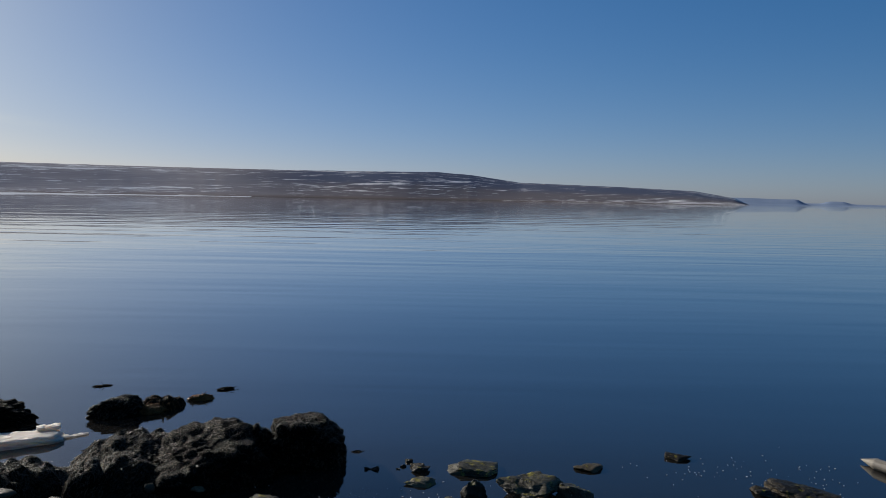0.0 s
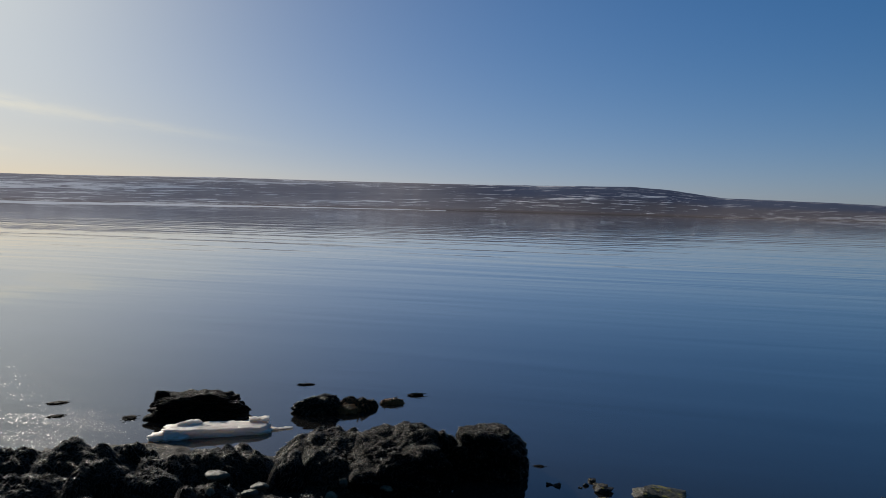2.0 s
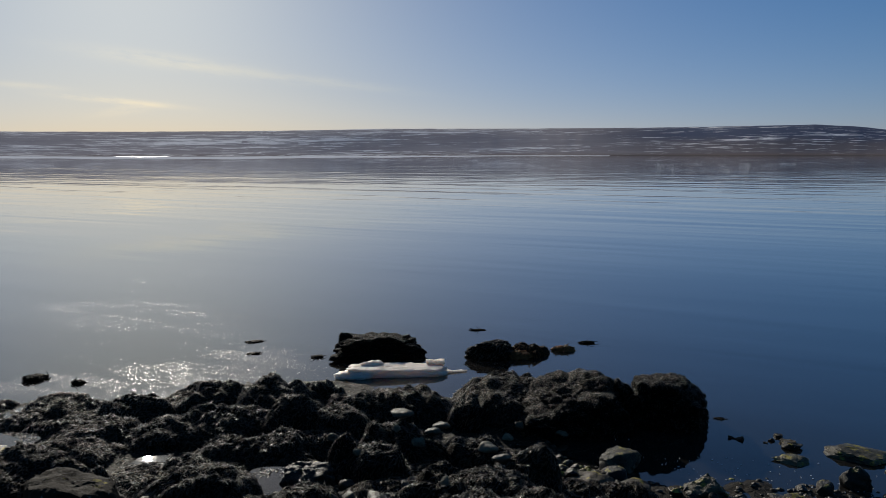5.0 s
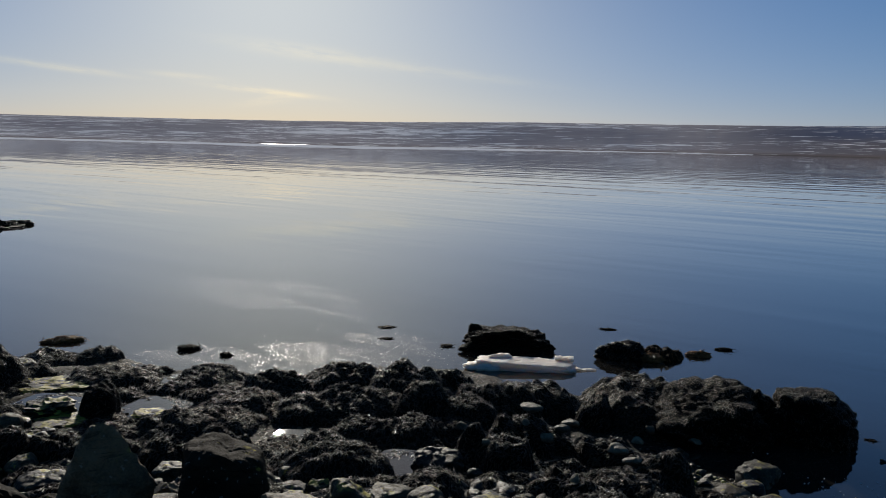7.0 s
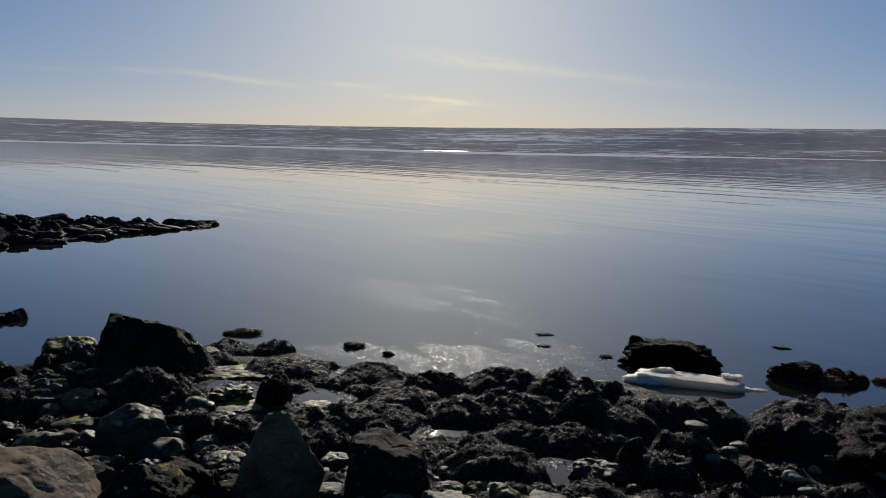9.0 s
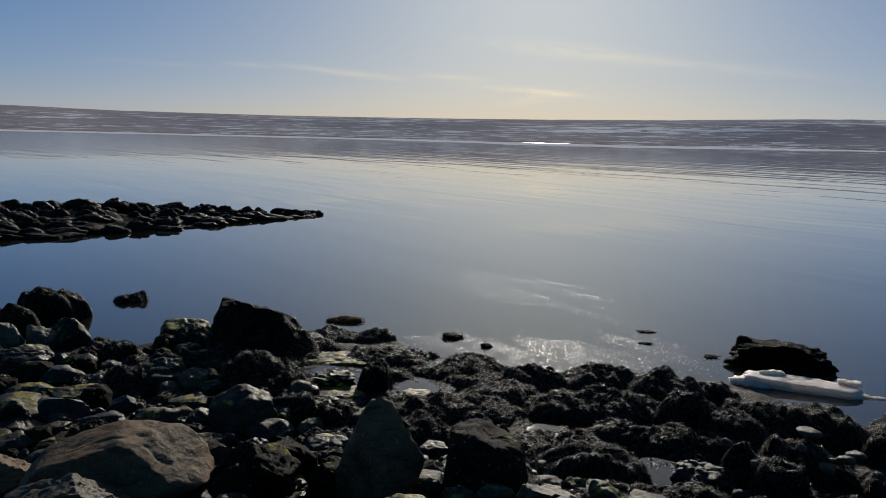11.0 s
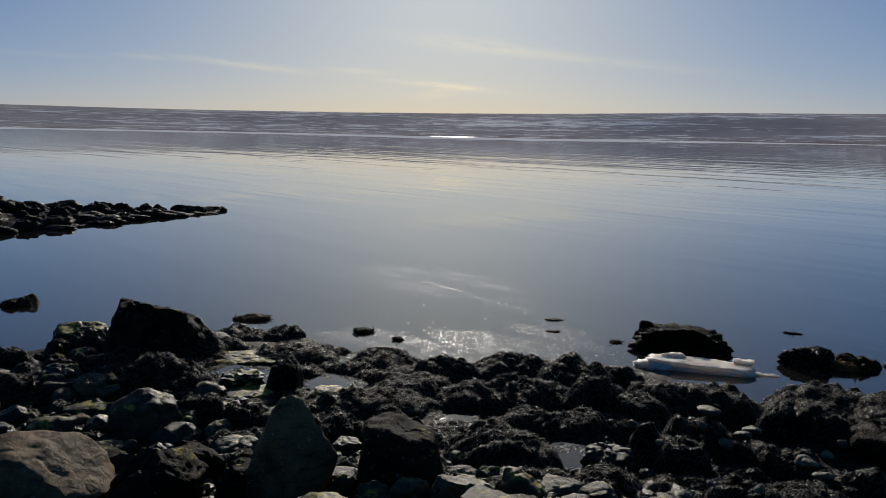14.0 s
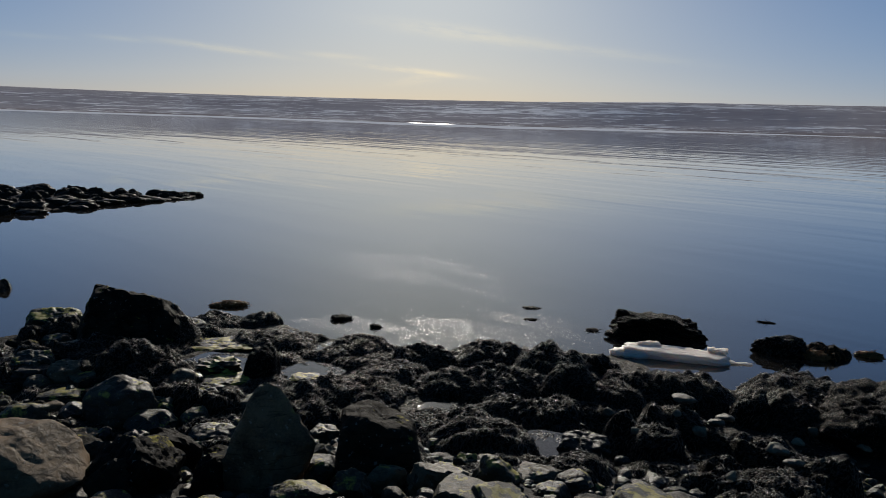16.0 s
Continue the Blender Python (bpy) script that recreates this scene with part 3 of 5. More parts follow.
def mound_shape(seed, w, d, h, steep=False):
    """Vertices and triangles of a rock draped in seaweed: a dome with rounded clumps and creases, its rim sunk in the ground."""
    rng = np.random.default_rng(seed)
    n, m = (56, 24) if w > 0.9 else (44, 18)
    o = rng.uniform(-50, 50, 3)
    turn = np.linspace(0, 2 * math.pi, n, endpoint=False)
    rim = 1 + 0.34 * layers(np.stack([np.cos(turn) * 1.1, np.sin(turn) * 1.1, 0 * turn], 1) + o, 3)
    rho = ((np.arange(m) + 1) / m)[:, None] ** 0.85
    px, py = (rho * rim * np.cos(turn) * w / 2).ravel(), (rho * rim * np.sin(turn) * d / 2).ravel()
    px, py, rho = np.append(px, 0.0), np.append(py, 0.0), np.append(np.repeat(rho.ravel(), n), 0.0)
    z = h * (1 - rho ** ((8.0 if w > 1.7 else 4.5) if steep else rng.uniform(1.7, 2.4))) ** (0.5 if steep else rng.uniform(0.65, 0.95)) - 0.22 * rho ** 8
    lean = rng.uniform(-0.16, 0.16, 2)
    px, py = px + lean[0] * w * (1 - rho ** 2), py + lean[1] * d * (1 - rho ** 2)
    q = np.stack([px, py, z * 0.6], 1) + o
    a = min(0.15, 0.42 * h)
    inner = 1 - rho ** 6
    z = z + inner * (a * (2.2 * abs(waves(q * 2.5)) - 0.45) + 0.45 * a * (2.2 * abs(waves(q * 5.7)) - 0.45) + 0.05 * layers(q * 9, 3))
    faces = []
    for k in range(m - 1):
        for i in range(n):
            j = (i + 1) % n
            faces += [(k * n + i, (k + 1) * n + i, (k + 1) * n + j), (k * n + i, (k + 1) * n + j, k * n + j)]
    faces += [(m * n, i, (i + 1) % n) for i in range(n)]
    return np.stack([px, py, z], 1), faces


def fronds(p, faces, seed, density, length=0.065, width=0.011):
    """Short limp ribbons hanging over the upper side of a rock."""
    rng = np.random.default_rng(seed)
    f = np.array(faces)
    a, b, c = p[f[:, 0]], p[f[:, 1]], p[f[:, 2]]
    nrm = np.cross(b - a, c - a)
    area = np.linalg.norm(nrm, axis=1) / 2
    nrm = nrm / (2 * area[:, None] + 1e-12)
    weight = area * np.maximum(0, nrm[:, 2] + 0.05) * (((a + b + c) / 3)[:, 2] > -0.06)
    count = int(min(weight.sum() * density, 7000))
    pick = rng.choice(len(f), count, p=weight / weight.sum())
    s, t = rng.random(count), rng.random(count)
    flip = s + t > 1
    s[flip], t[flip] = 1 - s[flip], 1 - t[flip]
    o = a[pick] + s[:, None] * (b - a)[pick] + t[:, None] * (c - a)[pick]
    n = nrm[pick]
    down = np.array([0, 0, -1.0]) - n * (-n[:, 2:3])
    comb = np.stack([waves(o * 2.2 + 7), waves(o * 2.2 + 31), 0 * s], 1) * 2.4
    run = down * 0.6 + comb + rng.normal(size=(count, 3)) * 0.7
    run -= n * (run * n).sum(1)[:, None]
    run /= np.linalg.norm(run, axis=1)[:, None] + 1e-9
    side = np.cross(n, run)
    ln = length * rng.uniform(0.5, 1.5, count)[:, None]
    wd = width * rng.uniform(0.5, 1.5, count)[:, None]
    tilt = rng.normal(size=(count, 1)) * 0.6
    rise = rng.uniform(0.2, 1.4, count)[:, None] * 0.009
    rows = []
    for k, lift, wide in ((0, -0.2, 0.6), (1.4, 1.0, 1.0), (3, -0.1, 0.35)):
        mid = o + run * ln * (k / 3) + n * lift * rise + np.array([0, 0, -1.0]) * ln * 0.10 * (k / 3) ** 2
        edge = (side + n * tilt * (k - 1.2)) * wd * wide * 0.5
        rows += [mid - edge, mid + edge]
    v = np.stack(rows, 1).reshape(-1, 3)
    base = np.arange(count)[:, None] * 6
    quads = np.concatenate([base + np.array([[2 * k, 2 * k + 1, 2 * k + 3, 2 * k + 2]]) for k in range(2)])
    return v, quads


SEED = [100]
TAKEN = []


def next_seed():
    SEED[0] += 1
    return SEED[0]


def weed_rock(x, y, z, w, d, h, turn, label="dark rock covered in wet brown seaweed at the water's edge", density=2300, name="seaweed_rock", weed=None, knots=(), steep=False, fine=1.0, **form):
    """A rock under seaweed: a soft mound, or a cut block where its form is given. knots: clumps on top (across, away, size)."""
    s = next_seed()
    TAKEN.append((x, y, 0.5 * w))
    thing = empty(name, x, y, z, turn)
    if form:
        form = {"cuts": 4, "sharp": 5.0, "lumps": 0.2, "lump_scale": 2.0, "knobs": 0.03, "crag": 0.0, "billow": 0.22, "level": 5, **form}
        p, f = rock_shape(s, w * 1.18, d * 1.3, h, **form)
    else:
        p, f = mound_shape(s, w * 1.34, d * 1.45, h * (1.0 if steep else 0.86), steep)
    mesh_object("rock", p, f, WEED, thing)
    for k, (kx, ky, size) in enumerate(knots):
        q, g = rock_shape(s + 5 + k, size * 1.4, size * 1.1, size * 0.5, 3, 4.0, 0.25, 4, below=1.5, knobs=0.05)
        top = p[np.hypot(p[:, 0] - kx, p[:, 1] - ky) < 0.2][:, 2].max()
        mesh_object("clump", q + np.array([kx, ky, top - 0.12 * size]), g, WEED, thing)
    v, q = fronds(p, f, s, density, 0.065 * fine, 0.011 * fine)
    tagged(mesh_object("seaweed", v, q, weed or WEED_FROND, thing, "limp glossy brown wrack fronds", smooth=False), kind="stuff")
    return tagged(thing, label, "rock", "seaweed rocks")


def stone(x, y, z, w, d, h, turn, mat=None, label="dark wet stone on the shore", name="stone", seed=0, **form):
    form = {"grit": 0.017, "sharp": 70.0, "cuts": 15, "level": 5 if w > 0.9 else 4, **form}
    p, f = rock_shape(seed or next_seed(), w, d, h, **form)
    TAKEN.append((x, y, 0.45 * min(w, 1.4 * d)))
    ob = mesh_object(name, p, f, mat or STONE_WET)
    ob.data.set_sharp_from_angle(angle=radians(32))
    ob.matrix_world = pose(x, y, z, 0, 0, turn)
    return tagged(ob, label, "stone", "shore stones")


# ---------------------------------------------------------------- seaweed-covered rocks along the water
weed_rock(-5.11, 12.21, 0.01, 1.57, 1.2, 0.62, 22)
weed_rock(-4.64, 11.42, 0.03, 0.98, 0.76, 0.54, 21)
weed_rock(-10.48, 9.22, 0.03, 0.81, 0.64, 0.32, 47)
weed_rock(-9.86, 9.97, 0.05, 1.42, 1.09, 0.39, 44)
weed_rock(-8.43, 10.23, 0.08, 1.3, 1, 0.53, 38)
weed_rock(-8.08, 11.17, 0.04, 0.65, 0.51, 0.44, 35)
weed_rock(-7.26, 9.43, 0.13, 1.04, 0.8, 0.67, 36)
weed_rock(-6.84, 10.48, 0.09, 0.99, 0.77, 0.46, 32)
weed_rock(-6.36, 11.28, 0.05, 1.48, 1.14, 0.5, 28)
weed_rock(-9.1, 8.32, 0.11, 1.26, 0.97, 0.29, 46)
weed_rock(-8.34, 8.88, 0.13, 1.54, 1.18, 0.4, 42)
weed_rock(-7.53, 9.53, 0.11, 0.62, 0.49, 0.32, 37)
weed_rock(-7.63, 7.96, 0.15, 0.88, 0.68, 0.37, 42)
weed_rock(-6.91, 8.26, 0.16, 1.04, 0.8, 0.44, 38)
weed_rock(-6.76, 9.64, 0.13, 0.98, 0.76, 0.47, 34)
weed_rock(-11.64, 8.53, 0.02, 1.12, 0.87, 0.25, 53)
weed_rock(-10.77, 8.3, 0.05, 1.1, 0.9, 0.18, 52)
weed_rock(-9.55, 7.04, 0.12, 1.22, 0.94, 0.3, 52)
weed_rock(-5.02, 8.77, 0.23, 1.15, 0.88, 0.73, 28)
weed_rock(-6.52, 6.38, 0.51, 1.19, 0.91, 0.31, 44)
weed_rock(-5.11, 10.87, 0.05, 0.57, 0.45, 0.59, 24)
weed_rock(-4.1, 9.01, 0.25, 0.97, 0.75, 0.48, 23)
weed_rock(-3.3, 8.59, 0.38, 0.76, 0.59, 0.46, 20)
weed_rock(-3.38, 7.3, 0.76, 0.7, 0.54, 0.33, 23)
weed_rock(-6.64, 8.73, 0.15, 1.06, 0.81, 0.27, 36)
weed_rock(-7.16, 7.79, 0.16, 1.02, 0.79, 0.13, 41)
weed_rock(-8.14, 6.97, 0.15, 0.77, 0.6, 0.08, 48)
weed_rock(-15.34, 7.21, 0.03, 1.06, 0.83, 0.21, 63)
weed_rock(-14.84, 8.07, 0.01, 0.82, 0.65, 0.24, 60)
weed_rock(-13.39, 7.35, 0.07, 1.49, 1.15, 0.26, 59)
weed_rock(-11.7, 7.75, 0.08, 0.7, 0.6, 0.22, 54)
weed_rock(-11.78, 8.49, 0.02, 1.15, 0.89, 0.34, 52)
weed_rock(-10.25, 8.81, 0.05, 1.06, 0.82, 0.47, 47)
weed_rock(-9.91, 6.33, 0.15, 1.04, 0.8, 0.3, 55)
weed_rock(-9.85, 7.81, 0.08, 1.11, 0.86, 0.32, 49)
weed_rock(-9.01, 5.55, 0.16, 0.68, 0.53, 0.4, 56)
weed_rock(-10.44, 4.83, 0.16, 0.74, 0.58, 0.31, 63)
weed_rock(-11.42, 6.05, 0.12, 0.5, 0.46, 0.52, 59, density=1600, steep=True, fine=0.7)
weed_rock(-13.87, 4.56, 0.13, 1.57, 1.2, 0.47, 70)
weed_rock(-12.47, 4.56, 0.16, 1.67, 1.27, 0.37, 68)
weed_rock(-16.29, 4.47, 0.02, 1.05, 0.82, 0.48, 73)
weed_rock(-16.24, 3.85, 0.02, 0.56, 0.44, 0.35, 75)
weed_rock(-15.98, 2.84, 0.04, 0.69, 0.54, 0.45, 78)
weed_rock(-20.5, 2.35, 0, 1.2, 1, 0.68, 83, density=1700, steep=True, fine=0.8)
weed_rock(-18.9, 1.2, 0.02, 1.1, 0.9, 0.8, 85, density=1900, fine=0.8)
weed_rock(-16.05, 2.42, 0.04, 0.55, 0.44, 0.37, 80)
weed_rock(-13.97, 2.89, 0.13, 1.42, 1.09, 0.34, 76)
weed_rock(-13.22, 3.75, 0.14, 0.95, 0.74, 0.39, 72)
weed_rock(-8.63, 6.34, 0.15, 0.6, 0.47, 0.42, 51)
weed_rock(-10.93, 4.29, 0.16, 0.74, 0.57, 0.44, 66)
weed_rock(-21.64, 4.24, 0, 0.46, 0.37, 0.22, 78)
weed_rock(-21.51, 4.53, 0, 0.53, 0.42, 0.28, 77)

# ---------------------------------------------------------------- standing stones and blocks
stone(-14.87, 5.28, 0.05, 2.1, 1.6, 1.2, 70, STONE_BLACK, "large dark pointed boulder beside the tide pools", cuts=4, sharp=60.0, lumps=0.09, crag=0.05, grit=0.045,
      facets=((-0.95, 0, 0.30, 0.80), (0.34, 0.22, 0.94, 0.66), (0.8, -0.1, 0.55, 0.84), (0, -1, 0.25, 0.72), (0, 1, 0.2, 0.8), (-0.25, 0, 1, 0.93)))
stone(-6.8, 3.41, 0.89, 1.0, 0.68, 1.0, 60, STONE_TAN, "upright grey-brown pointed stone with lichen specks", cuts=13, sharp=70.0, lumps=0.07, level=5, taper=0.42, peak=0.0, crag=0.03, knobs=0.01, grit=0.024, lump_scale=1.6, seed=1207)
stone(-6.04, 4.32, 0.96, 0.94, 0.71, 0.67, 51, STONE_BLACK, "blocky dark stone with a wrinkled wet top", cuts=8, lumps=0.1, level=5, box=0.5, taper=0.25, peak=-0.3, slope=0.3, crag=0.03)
stone(-11.0, 3.58, 0.16, 1.06, 0.82, 0.58, 70, STONE_DARK, "rounded pale-veined grey stone", cuts=4, sharp=22.0, lumps=0.05, level=5, crag=0.0, grit=0.02,
      facets=((-0.45, -0.35, 1, 0.74), (0.35, -0.2, 1, 0.78), (-0.75, -0.7, 0.3, 0.72), (0.55, -0.9, 0.2, 0.72), (1, 0.1, 0.25, 0.86)))
stone(-8.46, 1.28, 0.75, 1.96, 1.06, 0.64, 78, STONE_BROWN, "large brown weathered boulder with flaked ledges", cuts=5, sharp=60.0, lumps=0.03, crag=0.0, knobs=0.0, grit=0.020, ledge=0.022, lump_scale=1.1, seed=1063,
      facets=((-0.42, -0.05, 0.88, 0.66), (0.30, -0.10, 0.88, 0.66), (-0.35, -1, 0.4, 0.70), (-0.9, 0, 0.4, 0.92), (0.72, -0.32, 0.62, 0.58), (0.95, -0.1, 0.25, 0.86)))
stone(-7.83, 0.61, 1.00, 1.22, 0.7, 0.33, 82, STONE_GREY, "grey weathered boulder in front of the brown one", cuts=12, lumps=0.1, level=5, taper=0.35, seed=1032)
stone(-10.67, 0.37, 0.16, 0.94, 0.64, 0.4, 86, STONE_BROWN, "brown boulder with a flat worn top", seed=1009)
# shade on the next three stones is put in through the near-black material
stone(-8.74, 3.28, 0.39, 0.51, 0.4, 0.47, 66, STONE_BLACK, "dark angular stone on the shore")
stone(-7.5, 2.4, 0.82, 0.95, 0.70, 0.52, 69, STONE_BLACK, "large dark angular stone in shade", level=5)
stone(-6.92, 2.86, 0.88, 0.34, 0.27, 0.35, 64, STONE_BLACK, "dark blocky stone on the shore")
weed_rock(-5.32, 7.72, 0.38, 0.58, 0.45, 0.6, 33)
weed_rock(-4.92, 7.73, 0.43, 0.66, 0.56, 0.44, 33, steep=True)

# dark weed-covered mass in front of the pointed boulder
weed_rock(-12.55, 4.53, 0.16, 1.22, 0.77, 0.71, 70, "dark mound of wet seaweed over boulders on the shore")
weed_rock(-14.4, 3.6, 0.11, 1.26, 0.77, 0.37, 76, "dark mound of wet seaweed over boulders on the shore")
weed_rock(-16.93, 2.76, 0.01, 0.68, 0.52, 0.25, 81, "dark mound of wet seaweed over boulders on the shore")
weed_rock(-13.65, 2.54, 0.14, 0.98, 0.76, 0.17, 79, "dark mound of wet seaweed over boulders on the shore")
# near-black material puts shade into the colour of these two stones
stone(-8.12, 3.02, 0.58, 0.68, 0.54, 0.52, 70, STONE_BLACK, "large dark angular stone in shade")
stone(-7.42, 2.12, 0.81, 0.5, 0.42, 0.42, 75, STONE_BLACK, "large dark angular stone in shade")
# layered rocks with worn, lit tops between the seaweed mounds
TOP = ((-0.05, -0.22, 1, 0.62), (0.1, 0.3, 1, 0.8))
WORN = {"cuts": 8, "sharp": 40.0, "lumps": 0.14, "crag": 0.0, "ledge": 0.02, "grit": 0.03, "level": 5, "facets": TOP}
stone(-16.7, 4.42, 0.01, 1.12, 0.9, 0.5, 75, STONE_MOSS, "layered grey rock with olive algae on its sloping top", **WORN)
stone(-13.75, 3.16, 0.12, 0.72, 0.6, 0.44, 77, STONE_OLIVE, "layered olive-grey rock between mounds of seaweed", **WORN)
stone(-13.1, 3.5, 0.14, 0.6, 0.5, 0.34, 75, STONE_GREY, "layered grey rock between mounds of seaweed", **WORN)
stone(-12.85, 3.68, 0.15, 0.52, 0.4, 0.2, 74, STONE_OLIVE, "flat stone with a pale algae crust", **WORN)
stone(-10.83, 4.08, 0.16, 0.42, 0.34, 0.24, 69, STONE_OLIVE, "flat stone with a pale algae crust", **WORN)
stone(-9.4, 4.16, 0.16, 0.66, 0.5, 0.24, 66, STONE_OLIVE, "low ledge of olive-grey rock between boulders", **WORN)
stone(-8.45, 3.36, 0.44, 0.38, 0.3, 0.24, 68, STONE_OLIVE, "low ledge of olive-grey rock between boulders", **WORN)
stone(-5.42, 6.98, 0.50, 0.66, 0.52, 0.34, 38, STONE_DARK, "dark block of stone with a worn top beside a pool", **WORN)
stone(-10.38, 2.8, 0.16, 0.56, 0.45, 0.2, 75, STONE_TAN, "flat tan slab behind the brown boulder", **WORN)
stone(-12.7, 0.65, 0.16, 0.58, 0.46, 0.44, 87, STONE_MOSS, "stone with yellow-green algae on top")
weed_rock(-14.45, 5.95, 0.1, 0.75, 0.9, 0.68, 67, "wet seaweed draped over the flank of the pointed boulder")
# flat slabs and stones with algae
stone(-13.41, 6.46, 0.11, 1.22, 0.95, 0.1, 62, STONE_MOSS, "flat wet slab with yellow-green algae in a tide pool", box=0.5, sharp=14.0, lumps=0.3, crag=0.16, knobs=0.07, lump_scale=2.4)
stone(-12.01, 5.61, 0.16, 0.79, 0.62, 0.23, 63, STONE_MOSS, "flat wet slab with yellow-green algae in a tide pool", box=0.5, sharp=14.0, lumps=0.3, crag=0.16, knobs=0.07, lump_scale=2.4)
stone(-11.51, 5.49, 0.16, 0.86, 0.67, 0.08, 62, STONE_MOSS, "flat wet slab with yellow-green algae in a tide pool", box=0.5, sharp=14.0, lumps=0.3, crag=0.16, knobs=0.07, lump_scale=2.4)
stone(-11.07, 4.84, 0.16, 0.42, 0.33, 0.15, 64, STONE_MOSS, "flat wet slab with yellow-green algae in a tide pool", box=0.5, sharp=14.0, lumps=0.3, crag=0.16, knobs=0.07, lump_scale=2.4)
stone(-10.85, 6.58, 0.14, 0.55, 0.43, 0.08, 57, STONE_MOSS, "flat wet slab with yellow-green algae in a tide pool", box=0.5, sharp=14.0, lumps=0.3, crag=0.16, knobs=0.07, lump_scale=2.4)
stone(-7.5, 6.95, 0.16, 0.25, 0.2, 0.08, 44, STONE_MOSS, "flat wet slab with yellow-green algae in a tide pool", box=0.5, sharp=14.0, lumps=0.3, crag=0.16, knobs=0.07, lump_scale=2.4)
stone(-17.69, 2.27, 0.01, 0.83, 0.65, 0.6, 81, STONE_MOSS, "stone with yellow-green algae on top")
stone(-14.23, 1.1, 0.16, 0.89, 0.69, 0.16, 84, STONE_MOSS, "stone with yellow-green algae on top")
stone(-13.59, 1.72, 0.16, 0.96, 0.75, 0.18, 81, STONE_MOSS, "stone with yellow-green algae on top")
stone(-13.39, 0.85, 0.16, 0.89, 0.7, 0.24, 84, STONE_MOSS, "stone with yellow-green algae on top")
stone(-11.59, 2.43, 0.16, 0.73, 0.57, 0.31, 76, STONE_MOSS, "stone with yellow-green algae on top")
stone(-10.69, 4.08, 0.16, 0.34, 0.27, 0.22, 67, STONE_MOSS, "stone with yellow-green algae on top")
stone(-8.28, 3.21, 0.49, 0.28, 0.22, 0.26, 66, STONE_MOSS, "stone with yellow-green algae on top")
stone(-12.82, 3.77, 0.15, 0.25, 0.2, 0.2, 72, STONE_MOSS, "stone with yellow-green algae on top")
stone(-9.29, 4.59, 0.16, 0.36, 0.29, 0.29, 61, STONE_MOSS, "stone with yellow-green algae on top")
stone(-8.56, 5.38, 0.17, 0.46, 0.36, 0.18, 55, STONE_OLIVE, "stone with yellow-green algae on top")
stone(-6.32, 3.77, 0.91, 0.32, 0.25, 0.22, 55, STONE_OLIVE, "stone with yellow-green algae on top")
stone(-5.88, 4.28, 0.93, 0.28, 0.22, 0.19, 50, STONE_MOSS, "stone with yellow-green algae on top")
stone(-12.3, 3.23, 0.16, 0.81, 0.63, 0.13, 73, STONE_MOSS, "stone with yellow-green algae on top")
stone(-17.36, 1.7, 0.05, 0.58, 0.46, 0.53, 83, STONE_PALE, "pale worn stone on the shore")
stone(-14.31, 2.83, 0.10, 0.58, 0.46, 0.29, 77, STONE_GREY, "grey worn stone on the shore")
stone(-14.54, 2.28, 0.10, 0.31, 0.25, 0.17, 79, STONE_GREY, "grey worn stone on the shore")
stone(-6.9, 5.89, 0.44, 0.27, 0.22, 0.15, 46, STONE_GREY, "grey worn stone on the shore")
stone(-6.22, 5.32, 0.69, 0.35, 0.28, 0.08, 46, STONE_GREY, "grey worn stone on the shore")
stone(-9.64, 2.75, 0.19, 0.47, 0.37, 0.32, 71, STONE_GREY, "grey worn stone on the shore")
stone(-7.21, 4.46, 0.61, 0.36, 0.28, 0.21, 55, STONE_GREY, "grey worn stone on the shore")
stone(-6.09, 3.9, 0.94, 0.29, 0.23, 0.11, 53, STONE_MOSS, "stone with yellow-green algae on top")
stone(-17.42, 1.11, 0.10, 0.6, 0.48, 0.61, 85, STONE_OLIVE, "olive worn stone on the shore")
stone(-15.77, 1.1, 0.15, 1.22, 0.95, 0.42, 84, STONE_WET, "dark wet stone on the shore")
stone(-15.62, 1.73, 0.11, 0.52, 0.41, 0.29, 82, STONE_WET, "dark wet stone on the shore")
stone(-14.68, 1.64, 0.14, 0.81, 0.63, 0.28, 82, STONE_WET, "dark wet stone on the shore")
stone(-12.82, 1.41, 0.16, 0.76, 0.6, 0.31, 82, STONE_WET, "dark wet stone on the shore")
stone(-12.51, 1.3, 0.16, 0.5, 0.4, 0.16, 82, STONE_WET, "dark wet stone on the shore")
stone(-12.19, 1.81, 0.16, 0.73, 0.57, 0.17, 79, STONE_WET, "dark wet stone on the shore")
stone(-12.57, 2.18, 0.16, 0.46, 0.36, 0.23, 78, STONE_WET, "dark wet stone on the shore")
stone(-11.48, 3.06, 0.16, 0.57, 0.45, 0.2, 73, STONE_WET, "dark wet stone on the shore")
stone(-13.46, 3.17, 0.14, 0.82, 0.64, 0.27, 75, STONE_WET, "dark wet stone on the shore")
stone(-12.24, 1.18, 0.16, 0.49, 0.39, 0.13, 82, STONE_WET, "dark wet stone on the shore")
stone(-13.99, 2.17, 0.13, 0.62, 0.48, 0.24, 79, STONE_WET, "dark wet stone on the shore")
stone(-12.5, 0.66, 0.16, 0.98, 0.76, 0.24, 85, STONE_WET, "dark wet stone on the shore")
stone(-10.13, 3.36, 0.16, 0.46, 0.37, 0.17, 69, STONE_WET, "dark wet stone on the shore")
stone(-10.26, 3.04, 0.16, 0.33, 0.26, 0.24, 71, STONE_WET, "dark wet stone on the shore")
stone(-8.97, 3.75, 0.25, 0.25, 0.2, 0.2, 64, STONE_WET, "dark wet stone on the shore")
